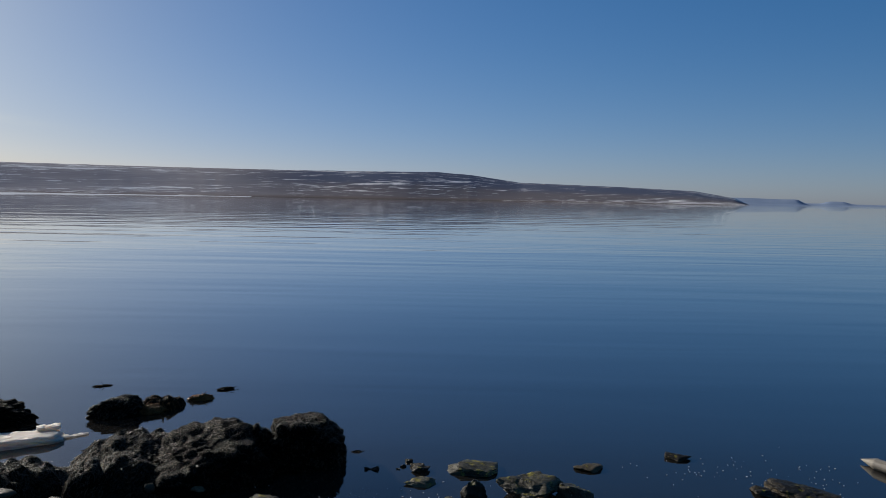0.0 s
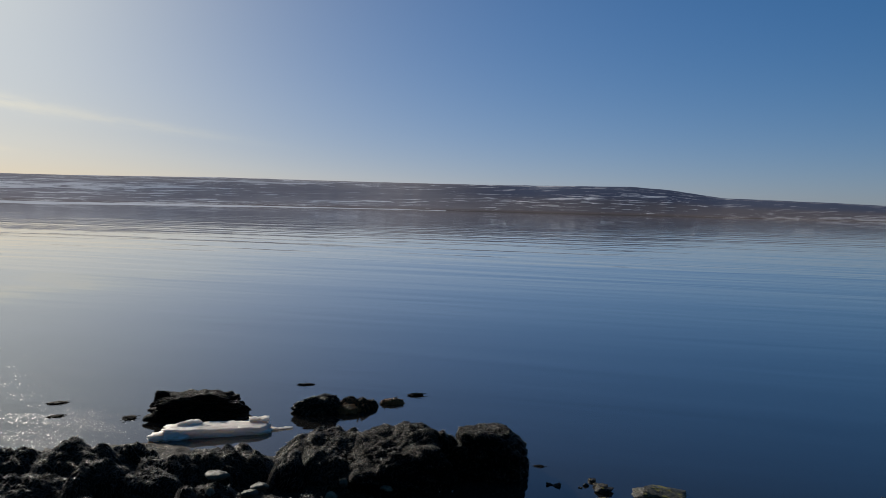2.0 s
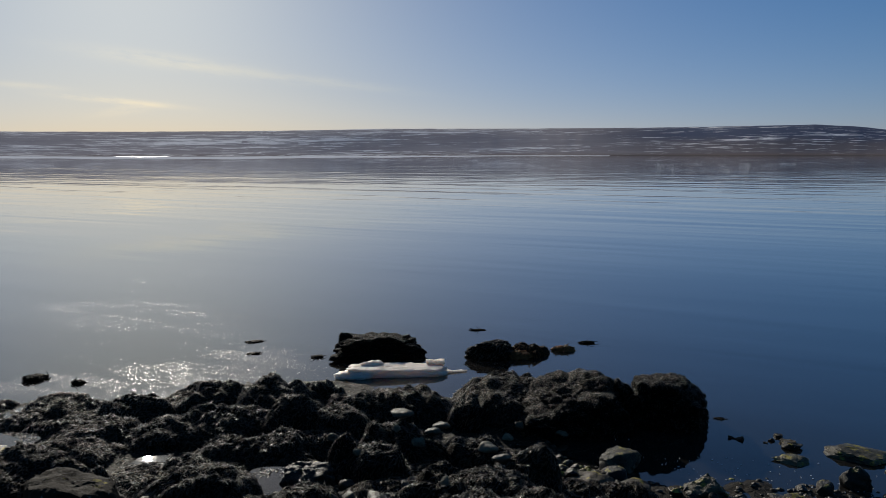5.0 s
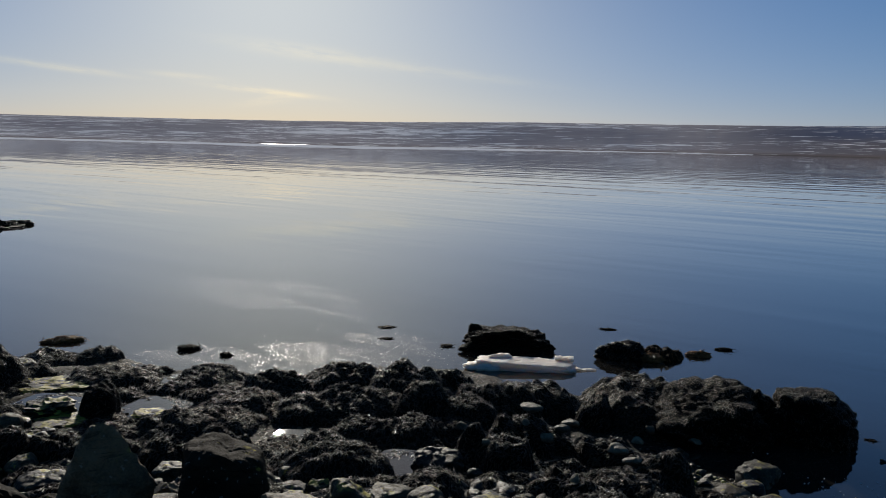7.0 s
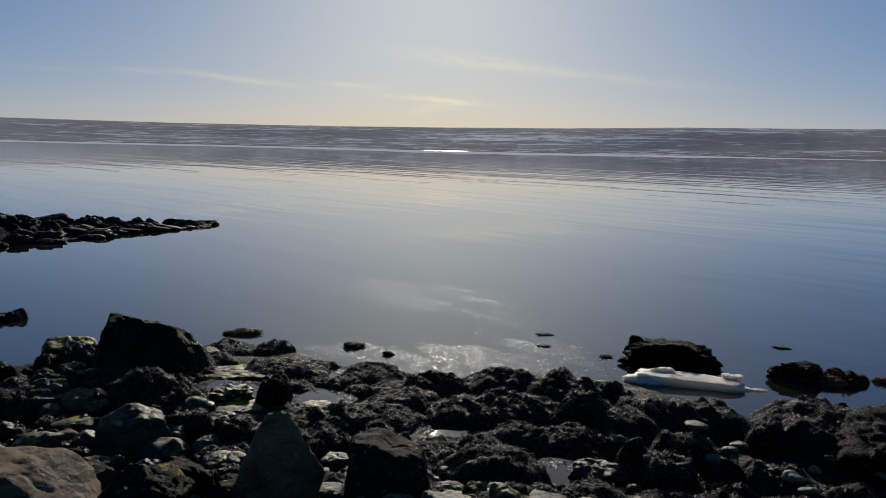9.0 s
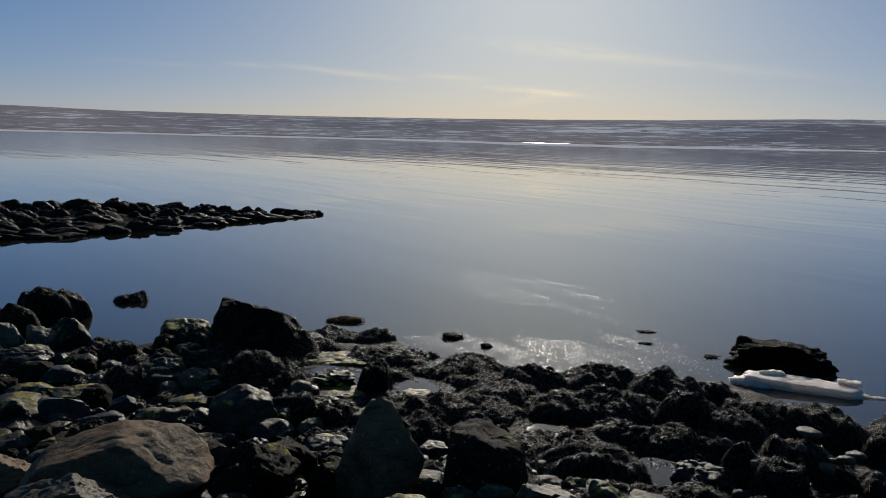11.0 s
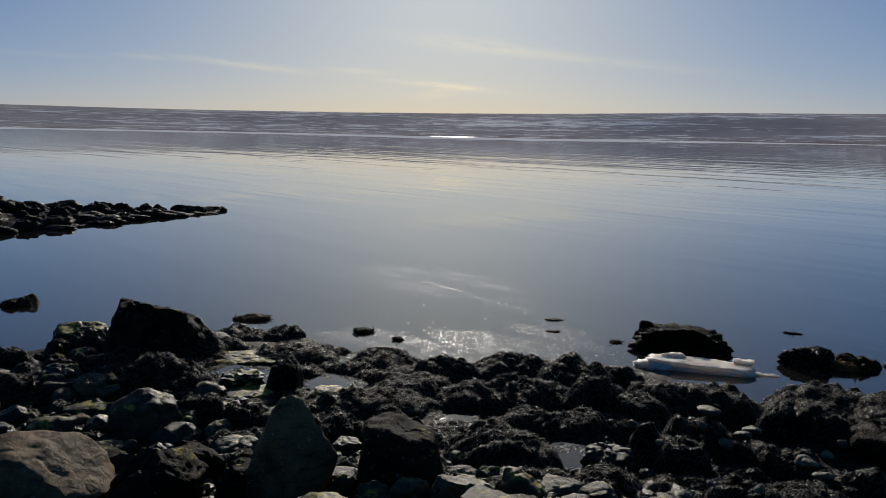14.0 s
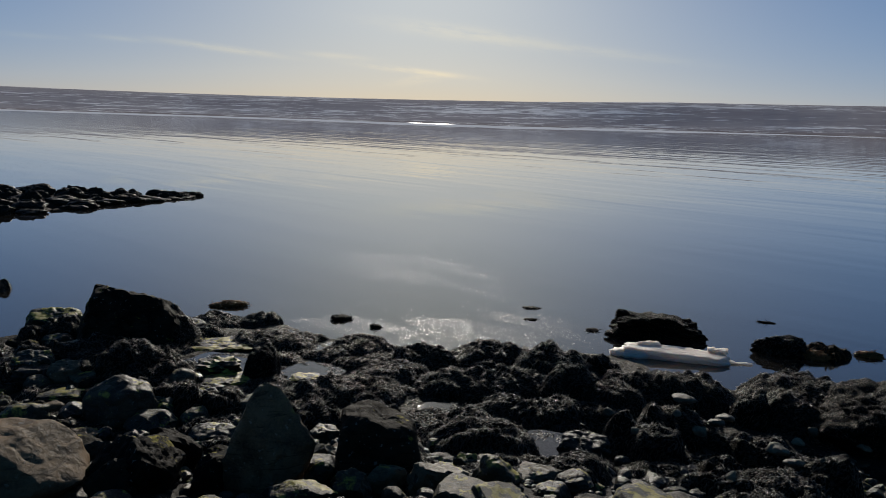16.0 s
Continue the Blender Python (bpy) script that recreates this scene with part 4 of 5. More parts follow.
stone(-11.81, 0.59, 0.16, 0.57, 0.44, 0.19, 85, STONE_WET, "dark wet stone on the shore")
stone(-5.71, 3.16, 1.17, 0.61, 0.47, 0.17, 57, STONE_MOSS, "stone with yellow-green algae on top")
stone(-5.1, 4.24, 1.14, 0.62, 0.48, 0.29, 46, STONE_GREY, "grey worn stone on the shore")
stone(-4.89, 5.49, 0.94, 0.57, 0.45, 0.11, 38, STONE_GREY, "grey worn stone on the shore")
stone(-4.4, 5.36, 1.04, 0.4, 0.31, 0.16, 35, STONE_GREY, "grey worn stone on the shore")
stone(-4.69, 6.27, 0.77, 0.25, 0.19, 0.08, 33, STONE_GREY, "grey worn stone on the shore")
stone(-3.75, 6.13, 0.95, 0.3, 0.23, 0.12, 28, STONE_GREY, "grey worn stone on the shore")
stone(-5.51, 3.56, 1.14, 0.36, 0.28, 0.24, 53, STONE_OLIVE, "stone with yellow-green algae on top")
stone(-5.61, 4.03, 1.04, 0.4, 0.31, 0.24, 50, STONE_OLIVE, "stone with yellow-green algae on top")
stone(-4.82, 4.73, 1.09, 0.49, 0.38, 0.32, 41, STONE_MOSS, "stone with yellow-green algae on top")
stone(-6.15, 5.09, 0.73, 0.25, 0.2, 0.14, 47, STONE_OLIVE, "stone with yellow-green algae on top")
stone(-5.68, 5.14, 0.83, 0.34, 0.27, 0.21, 44, STONE_MOSS, "stone with yellow-green algae on top")
stone(-3.41, 10.06, 0.02, 0.38, 0.3, 0.11, 18, STONE_OLIVE, "dull olive stone at the water line")
stone(-3.12, 9.8, 0.02, 0.35, 0.28, 0.1, 16, STONE_OLIVE, "dull olive stone at the water line")
stone(-1.29, 10.19, 0.01, 0.57, 0.44, 0.23, 6, STONE_OLIVE, "dull olive stone at the water line")
stone(-2.49, 10.48, 0.00, 0.61, 0.47, 0.26, 12, STONE_OLIVE, "dull olive stone at the water line")
stone(-2.72, 9.68, 0.03, 0.68, 0.53, 0.15, 14, STONE_GREY, "pale worn stone at the water line")
stone(-2.21, 9.61, 0.03, 0.64, 0.5, 0.19, 12, STONE_GREY, "pale worn stone at the water line")
stone(0.57, 12.49, 0.00, 0.86, 0.67, 0.14, -3, STONE_OLIVE, "dull olive stone standing in shallow water")
stone(-0.29, 11.85, 0.00, 0.52, 0.41, 0.09, 1, STONE_OLIVE, "dull olive stone standing in shallow water")
stone(1.39, 11.43, 0.00, 1.03, 0.79, 0.28, -7, STONE_OLIVE, "dull olive stone standing in shallow water")
stone(2.08, 11.31, 0.00, 0.61, 0.48, 0.25, -10, STONE_OLIVE, "dull olive stone standing in shallow water")
stone(0.54, 11.28, 0.00, 0.42, 0.33, 0.3, -3, STONE_OLIVE, "dull olive stone standing in shallow water")
stone(-0.35, 12.55, 0, 0.26, 0.2, 0.08, 2, STONE_GREY, "pale stone standing in shallow water")
stone(-0.29, 12.42, 0, 0.33, 0.26, 0.08, 1, STONE_GREY, "pale stone standing in shallow water")
stone(-0.5, 12.82, -0.005, 0.15, 0.12, 0.06, 2, STONE_GREY, "pale stone standing in shallow water")
stone(2.53, 12.64, 0, 0.5, 0.4, 0.08, -11, STONE_GREY, "pale stone standing in shallow water")
stone(4.2, 13.2, 0, 0.46, 0.36, 0.08, -18, STONE_GREY, "pale stone standing in shallow water")
stone(5.63, 11.6, 0, 1.11, 0.86, 0.14, -26, STONE_GREY, "pale stone standing in shallow water")
stone(5.09, 11.65, 0, 0.47, 0.37, 0.08, -24, STONE_GREY, "pale stone standing in shallow water")
stone(-1.17, 12.45, -0.005, 0.11, 0.09, 0.044, 5, STONE_GREY, "pale stone standing in shallow water")
stone(-1.05, 12.42, -0.005, 0.17, 0.13, 0.068, 5, STONE_GREY, "pale stone standing in shallow water")
stone(-0.67, 12.46, -0.005, 0.08, 0.06, 0.032, 3, STONE_GREY, "pale stone standing in shallow water")
stone(-0.59, 12.58, -0.005, 0.1, 0.08, 0.04, 3, STONE_GREY, "pale stone standing in shallow water")

# pale stones lying on the seaweed
stone(-5.19, 8.89, 0.87, 0.33, 0.25, 0.09, 28, STONE_PALE, "pale smooth stone lying on seaweed", seed=1300, level=3, sharp=8.0, lumps=0.06)
stone(-5.07, 8.51, 0.81, 0.11, 0.07, 0.07, 28, STONE_PALE, "pale smooth stone lying on seaweed", seed=1301, level=3, sharp=8.0, lumps=0.06)
stone(-4.74, 9.2, 0.68, 0.27, 0.2, 0.08, 25, STONE_PALE, "pale smooth stone lying on seaweed", seed=1302, level=3, sharp=8.0, lumps=0.06)
stone(-4.64, 8.74, 0.75, 0.22, 0.16, 0.08, 25, STONE_PALE, "pale smooth stone lying on seaweed", seed=1303, level=3, sharp=8.0, lumps=0.06)
stone(-4.75, 8.53, 0.66, 0.19, 0.15, 0.09, 26, STONE_PALE, "pale smooth stone lying on seaweed", seed=1304, level=3, sharp=8.0, lumps=0.06)
stone(-3.88, 8.87, 0.62, 0.27, 0.2, 0.09, 21, STONE_PALE, "pale smooth stone lying on seaweed", seed=1305, level=3, sharp=8.0, lumps=0.06)
stone(-4.33, 10.76, 0.01, 0.2, 0.15, 0.11, 20, STONE_PALE, "pale smooth stone lying on seaweed", seed=1306, level=3, sharp=8.0, lumps=0.06)
stone(-4.22, 10.98, 0.17, 0.14, 0.11, 0.09, 19, STONE_PALE, "pale smooth stone lying on seaweed", seed=1307, level=3, sharp=8.0, lumps=0.06)
stone(-3.55, 8.52, 0.66, 0.25, 0.19, 0.09, 20, STONE_PALE, "pale smooth stone lying on seaweed", seed=1308, level=3, sharp=8.0, lumps=0.06)
stone(-3.24, 8.69, 0.68, 0.16, 0.12, 0.11, 18, STONE_PALE, "pale smooth stone lying on seaweed", seed=1309, level=3, sharp=8.0, lumps=0.06)
stone(-3.11, 8.86, 0.52, 0.12, 0.09, 0.08, 17, STONE_PALE, "pale smooth stone lying on seaweed", seed=1310, level=3, sharp=8.0, lumps=0.06)
stone(-2.93, 7.39, 0.92, 0.15, 0.11, 0.08, 19, STONE_PALE, "pale smooth stone lying on seaweed", seed=1311, level=3, sharp=8.0, lumps=0.06)
stone(-3.5, 6.76, 1.04, 0.11, 0.07, 0.11, 24, STONE_PALE, "pale smooth stone lying on seaweed", seed=1312, level=3, sharp=8.0, lumps=0.06)
stone(-6.35, 8.88, 0.35, 0.21, 0.16, 0.08, 33, STONE_PALE, "pale smooth stone lying on seaweed", seed=1313, level=3, sharp=8.0, lumps=0.06)
stone(-3.6, 11.17, 0.11, 0.27, 0.2, 0.08, 16, STONE_PALE, "pale smooth stone lying on seaweed", seed=1314, level=3, sharp=8.0, lumps=0.06)
stone(-5.12, 7.61, 0.79, 0.11, 0.07, 0.07, 31, STONE_PALE, "pale smooth stone lying on seaweed", seed=1315, level=3, sharp=8.0, lumps=0.06)

# ---------------------------------------------------------------- big rocks in the water
weed_rock(-3.62, 11.95, 0, 1.66, 1.4, 0.86, 14, "big flat-topped rock covered in seaweed, standing in water", 3000, fine=0.65, cuts=3, sharp=22.0, lumps=0.15, billow=0.18, knobs=0.05, level=5,
          facets=((-0.25, -0.42, 0.9, 0.58), (0.25, -1, 0.05, 0.70), (-1, -0.2, 0.6, 0.85), (1, 0.1, 0.3, 0.85), (0, 1, 0.3, 0.85)))
weed_rock(-2.95, 12.6, 0, 0.5, 0.5, 0.8, 13, "rounded hump of seaweed behind the flat-topped rock")
weed_rock(-2.28, 12.9, 0, 1.2, 1.1, 0.80, 9, "big rounded rock covered in seaweed, standing in water", 2600, fine=0.65, cuts=3, sharp=14.0, lumps=0.15, billow=0.18, knobs=0.05, level=5,
          facets=((0, -1, 0.05, 0.72), (1, -0.2, 0.15, 0.85), (0.75, -0.1, 0.7, 0.80), (-0.1, 0.15, 1, 0.78), (-1, 0, 0.2, 0.9)))
weed_rock(-4.75, 11.75, 0, 1.6, 1.5, 0.5, 22, "low rock covered in seaweed joining the shore", 1700)
weed_rock(-8.87, 14.37, 0, 1.86, 0.95, 0.54, 31, "blocky dark rock with a bumpy top standing offshore", 2300, weed=WEED_TAWNY, fine=0.6, knots=((-0.72, 0.0, 0.26),),
          cuts=3, sharp=18.0, lumps=0.20, billow=0.30, facets=((1, 0, 0.16, 0.84), (-1, 0, 0.15, 0.86), (-0.10, 0.1, 1, 0.72), (0.16, 0.16, 1, 0.74), (0.1, -1, 0.15, 0.8), (0, 1, 0.1, 0.8)))
weed_rock(-6.55, 15.38, 0, 1, 0.6, 0.38, 22, "small rock covered in seaweed offshore", 1500, cuts=4, sharp=8.0)
weed_rock(-5.95, 15.95, 0, 1, 0.6, 0.26, 19, "low rock covered in reddish seaweed offshore", 1500, weed=WEED_RUST)


def floating_weed(x, y, w, d, turn, mat, label, h=0.06):
    s = next_seed()
    thing = empty("floating_seaweed", x, y, 0.0, turn)
    p, f = rock_shape(s, w, d, h, 5, 6.0, 0.4, 4, 3.0)
    mesh_object("mat", p, f, mat, thing)
    v, q = fronds(p, f, s, 700, 0.12, 0.016)
    tagged(mesh_object("seaweed", v, q, mat, thing, smooth=False), kind="stuff")
    return tagged(thing, label, "seaweed", "floating seaweed")


RUSTY, DARK = "rust-brown seaweed clump floating beside the rocks", "thin dark strip of floating seaweed"
floating_weed(-5.25, 16.6, 0.6, 0.35, 17, WEED_RUST, RUSTY, 0.12)
floating_weed(-5.98, 15.5, 0.75, 0.4, 22, WEED_RUST, RUSTY, 0.17)
floating_weed(-4.95, 17.5, 0.45, 0.12, 30, WEED, DARK)
floating_weed(-7.85, 17.6, 0.5, 0.12, 26, WEED, DARK, 0.03)
floating_weed(-16.75, 8.3, 0.95, 0.5, 60, WEED_RUST, RUSTY, 0.12)
floating_weed(-12.2, 14.1, 0.5, 0.2, 40, WEED, DARK, 0.03)
floating_weed(-11.5, 13.2, 0.4, 0.16, 40, WEED, DARK, 0.03)
floating_weed(-10.0, 13.6, 0.3, 0.2, 34, WEED, DARK, 0.05)
floating_weed(-14.1, 9.7, 0.5, 0.3, 52, WEED, DARK, 0.10)
floating_weed(-13.1, 9.9, 0.3, 0.2, 50, WEED, DARK, 0.07)
floating_weed(-1.45, 13.3, 0.2, 0.1, 8, WEED, DARK, 0.015)


# ---------------------------------------------------------------- ice floe stranded beside the offshore rock
def ice_piece(name, parent, x, y, z, w, d, h, turn, box=0.5, lumps=0.1, sharp=9.0, tilt=0.0):
    p, f = rock_shape(next_seed(), w, d, h, 6, sharp, lumps, 5, 3.0, 0.35, box, crag=0.05, knobs=0.03, grit=0.03, ledge=0.03)
    ob = mesh_object(name, p, f, ICE, parent)
    ob.matrix_basis = pose(x, y, z, 0, tilt, turn)
    return ob


floe = tagged(empty("ice_floe", -7.80, 13.15, 0.0, 31), "long white melting ice floe aground between the rocks", "ice")
ice_piece("slab", floe, 0.08, 0.05, 0.0, 2.15, 0.62, 0.175, 0, 0.7, 0.08, 14.0, 1.5)
ice_piece("foot", floe, -0.78, -0.14, 0.0, 0.85, 0.42, 0.14, 5, 0.1, 0.15, 5.0)
ice_piece("lump", floe, -0.42, 0.2, 0.17, 0.52, 0.24, 0.09, 4, 0.0, 0.1, 6.0)
ice_piece("plate", floe, 0.9, 0.26, 0.155, 0.42, 0.2, 0.07, 0, 0.9, 0.05, 20.0)
ice_piece("shelf", floe, 1.28, 0.1, 0.0, 0.62, 0.16, 0.035, 6, 0.0, 0.2, 6.0)


# ---------------------------------------------------------------- driftwood pole at the water's edge
def driftwood(x, y, z, length, radius, turn, pitch):
    verts, faces, n = [], [], 14
    steps = [0.0, 0.12, 0.3, 0.34, 0.36, 0.9, 1.6, 2.3, length]
    for s in steps:
        r = radius * min(1.0, 0.06 + s / 0.34) * (1.06 if s == 0.34 else 1.0)
        for i in range(n):
            a = 2 * math.pi * i / n
            q = 1 + 0.06 * noise.noise(Vector((s * 2, math.cos(a), math.sin(a))))
            verts.append((s, r * q * math.cos(a), r * q * math.sin(a)))
    for k in range(len(steps) - 1):
        for i in range(n):
            j = (i + 1) % n
            faces.append((k * n + i, k * n + j, (k + 1) * n + j, (k + 1) * n + i))
    faces.append(tuple(range(n - 1, -1, -1)))
    faces.append(tuple((len(steps) - 1) * n + i for i in range(n)))
    ob = mesh_object("driftwood_pole", verts, faces, WOOD)
    ob.matrix_world = pose(x, y, z, 0, pitch, turn)
    return tagged(ob, "grey pointed driftwood pole lying at the water's edge", "driftwood")


driftwood(7.42, 13.2, 0.06, 3.2, 0.10, -72, -3)


# ---------------------------------------------------------------- rocky reef offshore
def reef():
    thing = tagged(empty("reef", -39.0, 8.0, 0.0), "low dark rocky reef with seaweed, lying in calm water", "reef")
    rng = random.Random(5)
    shapes = [rock_shape(900 + i, 1.0, 0.8, 0.5, 6, 9.0, 0.19, 4, 2.0, 0.6, crag=0.03, knobs=0.02, billow=0.22) for i in range(9)]
    meshes = []
    for i, (p, f) in enumerate(shapes):
        me = bpy.data.meshes.new("rock")
        me.from_pydata([tuple(v) for v in p], [], f)
        me.materials.append(WEED_DULL)
        me.shade_smooth()
        meshes.append(me)
    count = 0
    while count < 290:
        s = rng.random() ** 1.25
        y = 19.2 - 29.0 * s
        half = 0.3 + 6.2 * min(1.0, s / 0.42) ** 0.9
        u = rng.uniform(-1, 1)
        x = -40.6 - 1.5 * min(1.0, s / 0.4) + u * half
        tall = (0.20 + 0.52 * min(1.0, s / 0.35)) * (1 - 0.5 * abs(u) ** 2) * (1.12 - 0.3 * u) * rng.uniform(0.55, 1.15)
        size = rng.uniform(0.8, 1.8) * (0.45 + 0.55 * min(1.0, s / 0.3))
        ob = new("rock", meshes[rng.randrange(9)])
        ob.parent = thing
        ob.matrix_basis = Matrix.Translation((x + 39.0, y - 8.0, 0)) @ pose(0, 0, 0, 0, 0, rng.uniform(-30, 30) + 75) @ Matrix.Diagonal((size, size * rng.uniform(0.6, 1.0), tall / 0.5, 1))
        count += 1
    # the bedrock under the boulders
    ns, nu = 150, 44
    sg, ug = np.meshgrid(np.linspace(0.0, 1.0, ns), np.linspace(-1.0, 1.0, nu), indexing="ij")
    sg, ug = sg.ravel(), ug.ravel()
    full = np.minimum(1.0, sg / 0.4)
    x, y = -40.6 - 1.5 * full + ug * (0.35 + 6.4 * np.minimum(1.0, sg / 0.42) ** 0.9), 19.4 - 29.4 * sg
    q = np.stack([x, y, 0 * x], 1)
    x = x + 0.5 * full * layers(q * 0.6 + 3, 3)
    z = (0.10 + 0.34 * full) * np.maximum(0, 1 - ug ** 2) ** 0.5 + full * (0.30 * (abs(waves(q * 0.55)) * 2 - 0.4) + 0.22 * (abs(waves(q * 1.3)) * 2 - 0.4)) + 0.08 * layers(q * 3, 3) - 0.16 - 0.3 * abs(ug) ** 8
    faces = [(a, a + nu, a + nu + 1, a + 1) for k in range(ns - 1) for a in range(k * nu, k * nu + nu - 1)]
    mesh_object("ledge", np.stack([x + 39.0, y - 8.0, z], 1), faces, WEED, thing)


reef()


# ---------------------------------------------------------------- tide pools
def pool(x, y, r, z):
    n, rng = 40, random.Random(int(r * 1000))
    verts = [(0, 0, 0)] + [((r * (1.4 + 0.75 * noise.noise(Vector((1.6 * math.cos(a), 1.6 * math.sin(a), x))))) * math.cos(a), (r * (1.4 + 0.75 * noise.noise(Vector((1.6 * math.cos(a), 1.6 * math.sin(a), x))))) * math.sin(a), 0)
                           for a in (2 * math.pi * i / n for i in range(n))]
    ob = mesh_object("tide_pool", verts, [(0, 1 + i, 1 + (i + 1) % n) for i in range(n)], POOL)
    ob.location = (x, y, z)
    ob.visible_shadow = False
    tagged(ob, "still tide pool among dark rocks", "pool", kind="structure")


def pool_weed(x, y, r, z):
    """Strands of wrack trailing into a pool round its edge."""
    n, rings = 48, (0.75, 1.0, 1.25, 1.5)
    p = np.array([(r * q * math.cos(2 * math.pi * i / n), r * q * math.sin(2 * math.pi * i / n), 0.004) for q in rings for i in range(n)])
    faces = []
    for k in range(3):
        for i in range(n):
            j = (i + 1) % n
            if noise.noise(Vector((p[k * n + i][0] * 5, p[k * n + i][1] * 5, x))) > (0.25, 0.0, -0.2)[k]:
                faces += [(k * n + i, (k + 1) * n + i, (k + 1) * n + j), (k * n + i, (k + 1) * n + j, k * n + j)]
    v, q = fronds(p, faces, next_seed(), 900, 0.07, 0.012)
    ob = mesh_object("pool_seaweed", v, q, WEED_FROND, smooth=False)
    ob.location = (x, y, z)
    tagged(ob, "wet brown wrack strands floating at the edge of a tide pool", "seaweed", kind="stuff")


for px, py, pr in POOLS:
    pool(px, py, pr, bed(px, py) + 0.03)
    pool_weed(px, py, pr, bed(px, py) + 0.03)


# low seaweed mounds between the larger ones
mound = random.Random(21)
for _ in range(90):
    az, r = mound.uniform(13, 54), mound.uniform(7.0, 10.8)
    x, y = -r * math.sin(radians(az)), r * math.cos(radians(az))
    if any(math.hypot(x - a, y - b) < 0.6 * c for a, b, c in TAKEN) or any(math.hypot(x - a, y - b) < 1.7 * c + 0.2 for a, b, c in POOLS) or bed(x, y) < 0.02:
        continue
    weed_rock(x, y, bed(x, y) - 0.03, mound.uniform(0.5, 0.95), mound.uniform(0.4, 0.7), mound.uniform(0.16, 0.34), az, "low mound of wet brown seaweed on the shore")


for _ in range(70):
    az, r = mound.uniform(49, 67), mound.uniform(10.5, 16.2)
    x, y = -r * math.sin(radians(az)), r * math.cos(radians(az))
    if any(math.hypot(x - a, y - b) < 0.6 * c for a, b, c in TAKEN) or any(math.hypot(x - a, y - b) < 1.7 * c + 0.2 for a, b, c in POOLS) or bed(x, y) < 0.0:
        continue
    weed_rock(x, y, bed(x, y) - 0.03, mound.uniform(0.5, 0.9), mound.uniform(0.4, 0.7), mound.uniform(0.12, 0.22), az, "low mound of wet brown seaweed on the shore")


# ---------------------------------------------------------------- wet boulders packed on the upper shore
def jumble():
    rng = random.Random(31)
    meshes = []
    for i in range(14):
        p, f = rock_shape(740 + i, 1.0, rng.uniform(0.7, 1.0), rng.uniform(0.45, 0.7), 13, rng.choice((40.0, 80.0)), 0.09, 4, 1.7, 0.6, 0.3 * rng.random(), crag=0.05, grit=0.03)
        me = bpy.data.meshes.new("boulder")
        me.from_pydata([tuple(v) for v in p], [], f)
        me.materials.append((STONE_WET, STONE_BLACK, STONE_OLIVE, STONE_WET, STONE_BLACK)[i % 5])
        me.shade_smooth()
        me.set_sharp_from_angle(angle=radians(32))
        meshes.append(me)
    made, tries = [], 0
    while len(made) < 120 and tries < 5000:
        tries += 1
        az, r = rng.uniform(60, 88), rng.uniform(8.2, 16.8)
        x, y = -r * math.sin(radians(az)), r * math.cos(radians(az))
        size = rng.uniform(0.3, 0.7)
        if bed(x, y) < 0.02 or any(math.hypot(x - a, y - b) < 0.8 * c + 0.2 * size for a, b, c in TAKEN) or any(math.hypot(x - a, y - b) < 1.8 * c + 0.4 for a, b, c in POOLS):
            continue
        if az < 66 and r > 11.5 or any(math.hypot(x - a, y - b) < 0.42 * (c + size) for a, b, c in made):
            continue
        made.append((x, y, size))
        if len(made) % 3 == 0:
            weed_rock(x, y, bed(x, y) - 0.03, size, size * 0.8, size * 0.42, az, "low mound of wet brown seaweed among boulders", 2200)
            continue
        ob = new("boulder", meshes[rng.randrange(14)])
        ob.matrix_world = Matrix.Translation((x, y, ground_height(x, y) - 0.05)) @ pose(0, 0, 0, rng.uniform(-16, 16), rng.uniform(-16, 16), rng.uniform(0, 360)) @ Matrix.Diagonal((size, size, size * rng.uniform(0.7, 1.0), 1))
        tagged(ob, "dark wet boulder packed among others on the shore", "boulder", "packed boulders")
    TAKEN.extend((x, y, 0.4 * c) for x, y, c in made)


jumble()


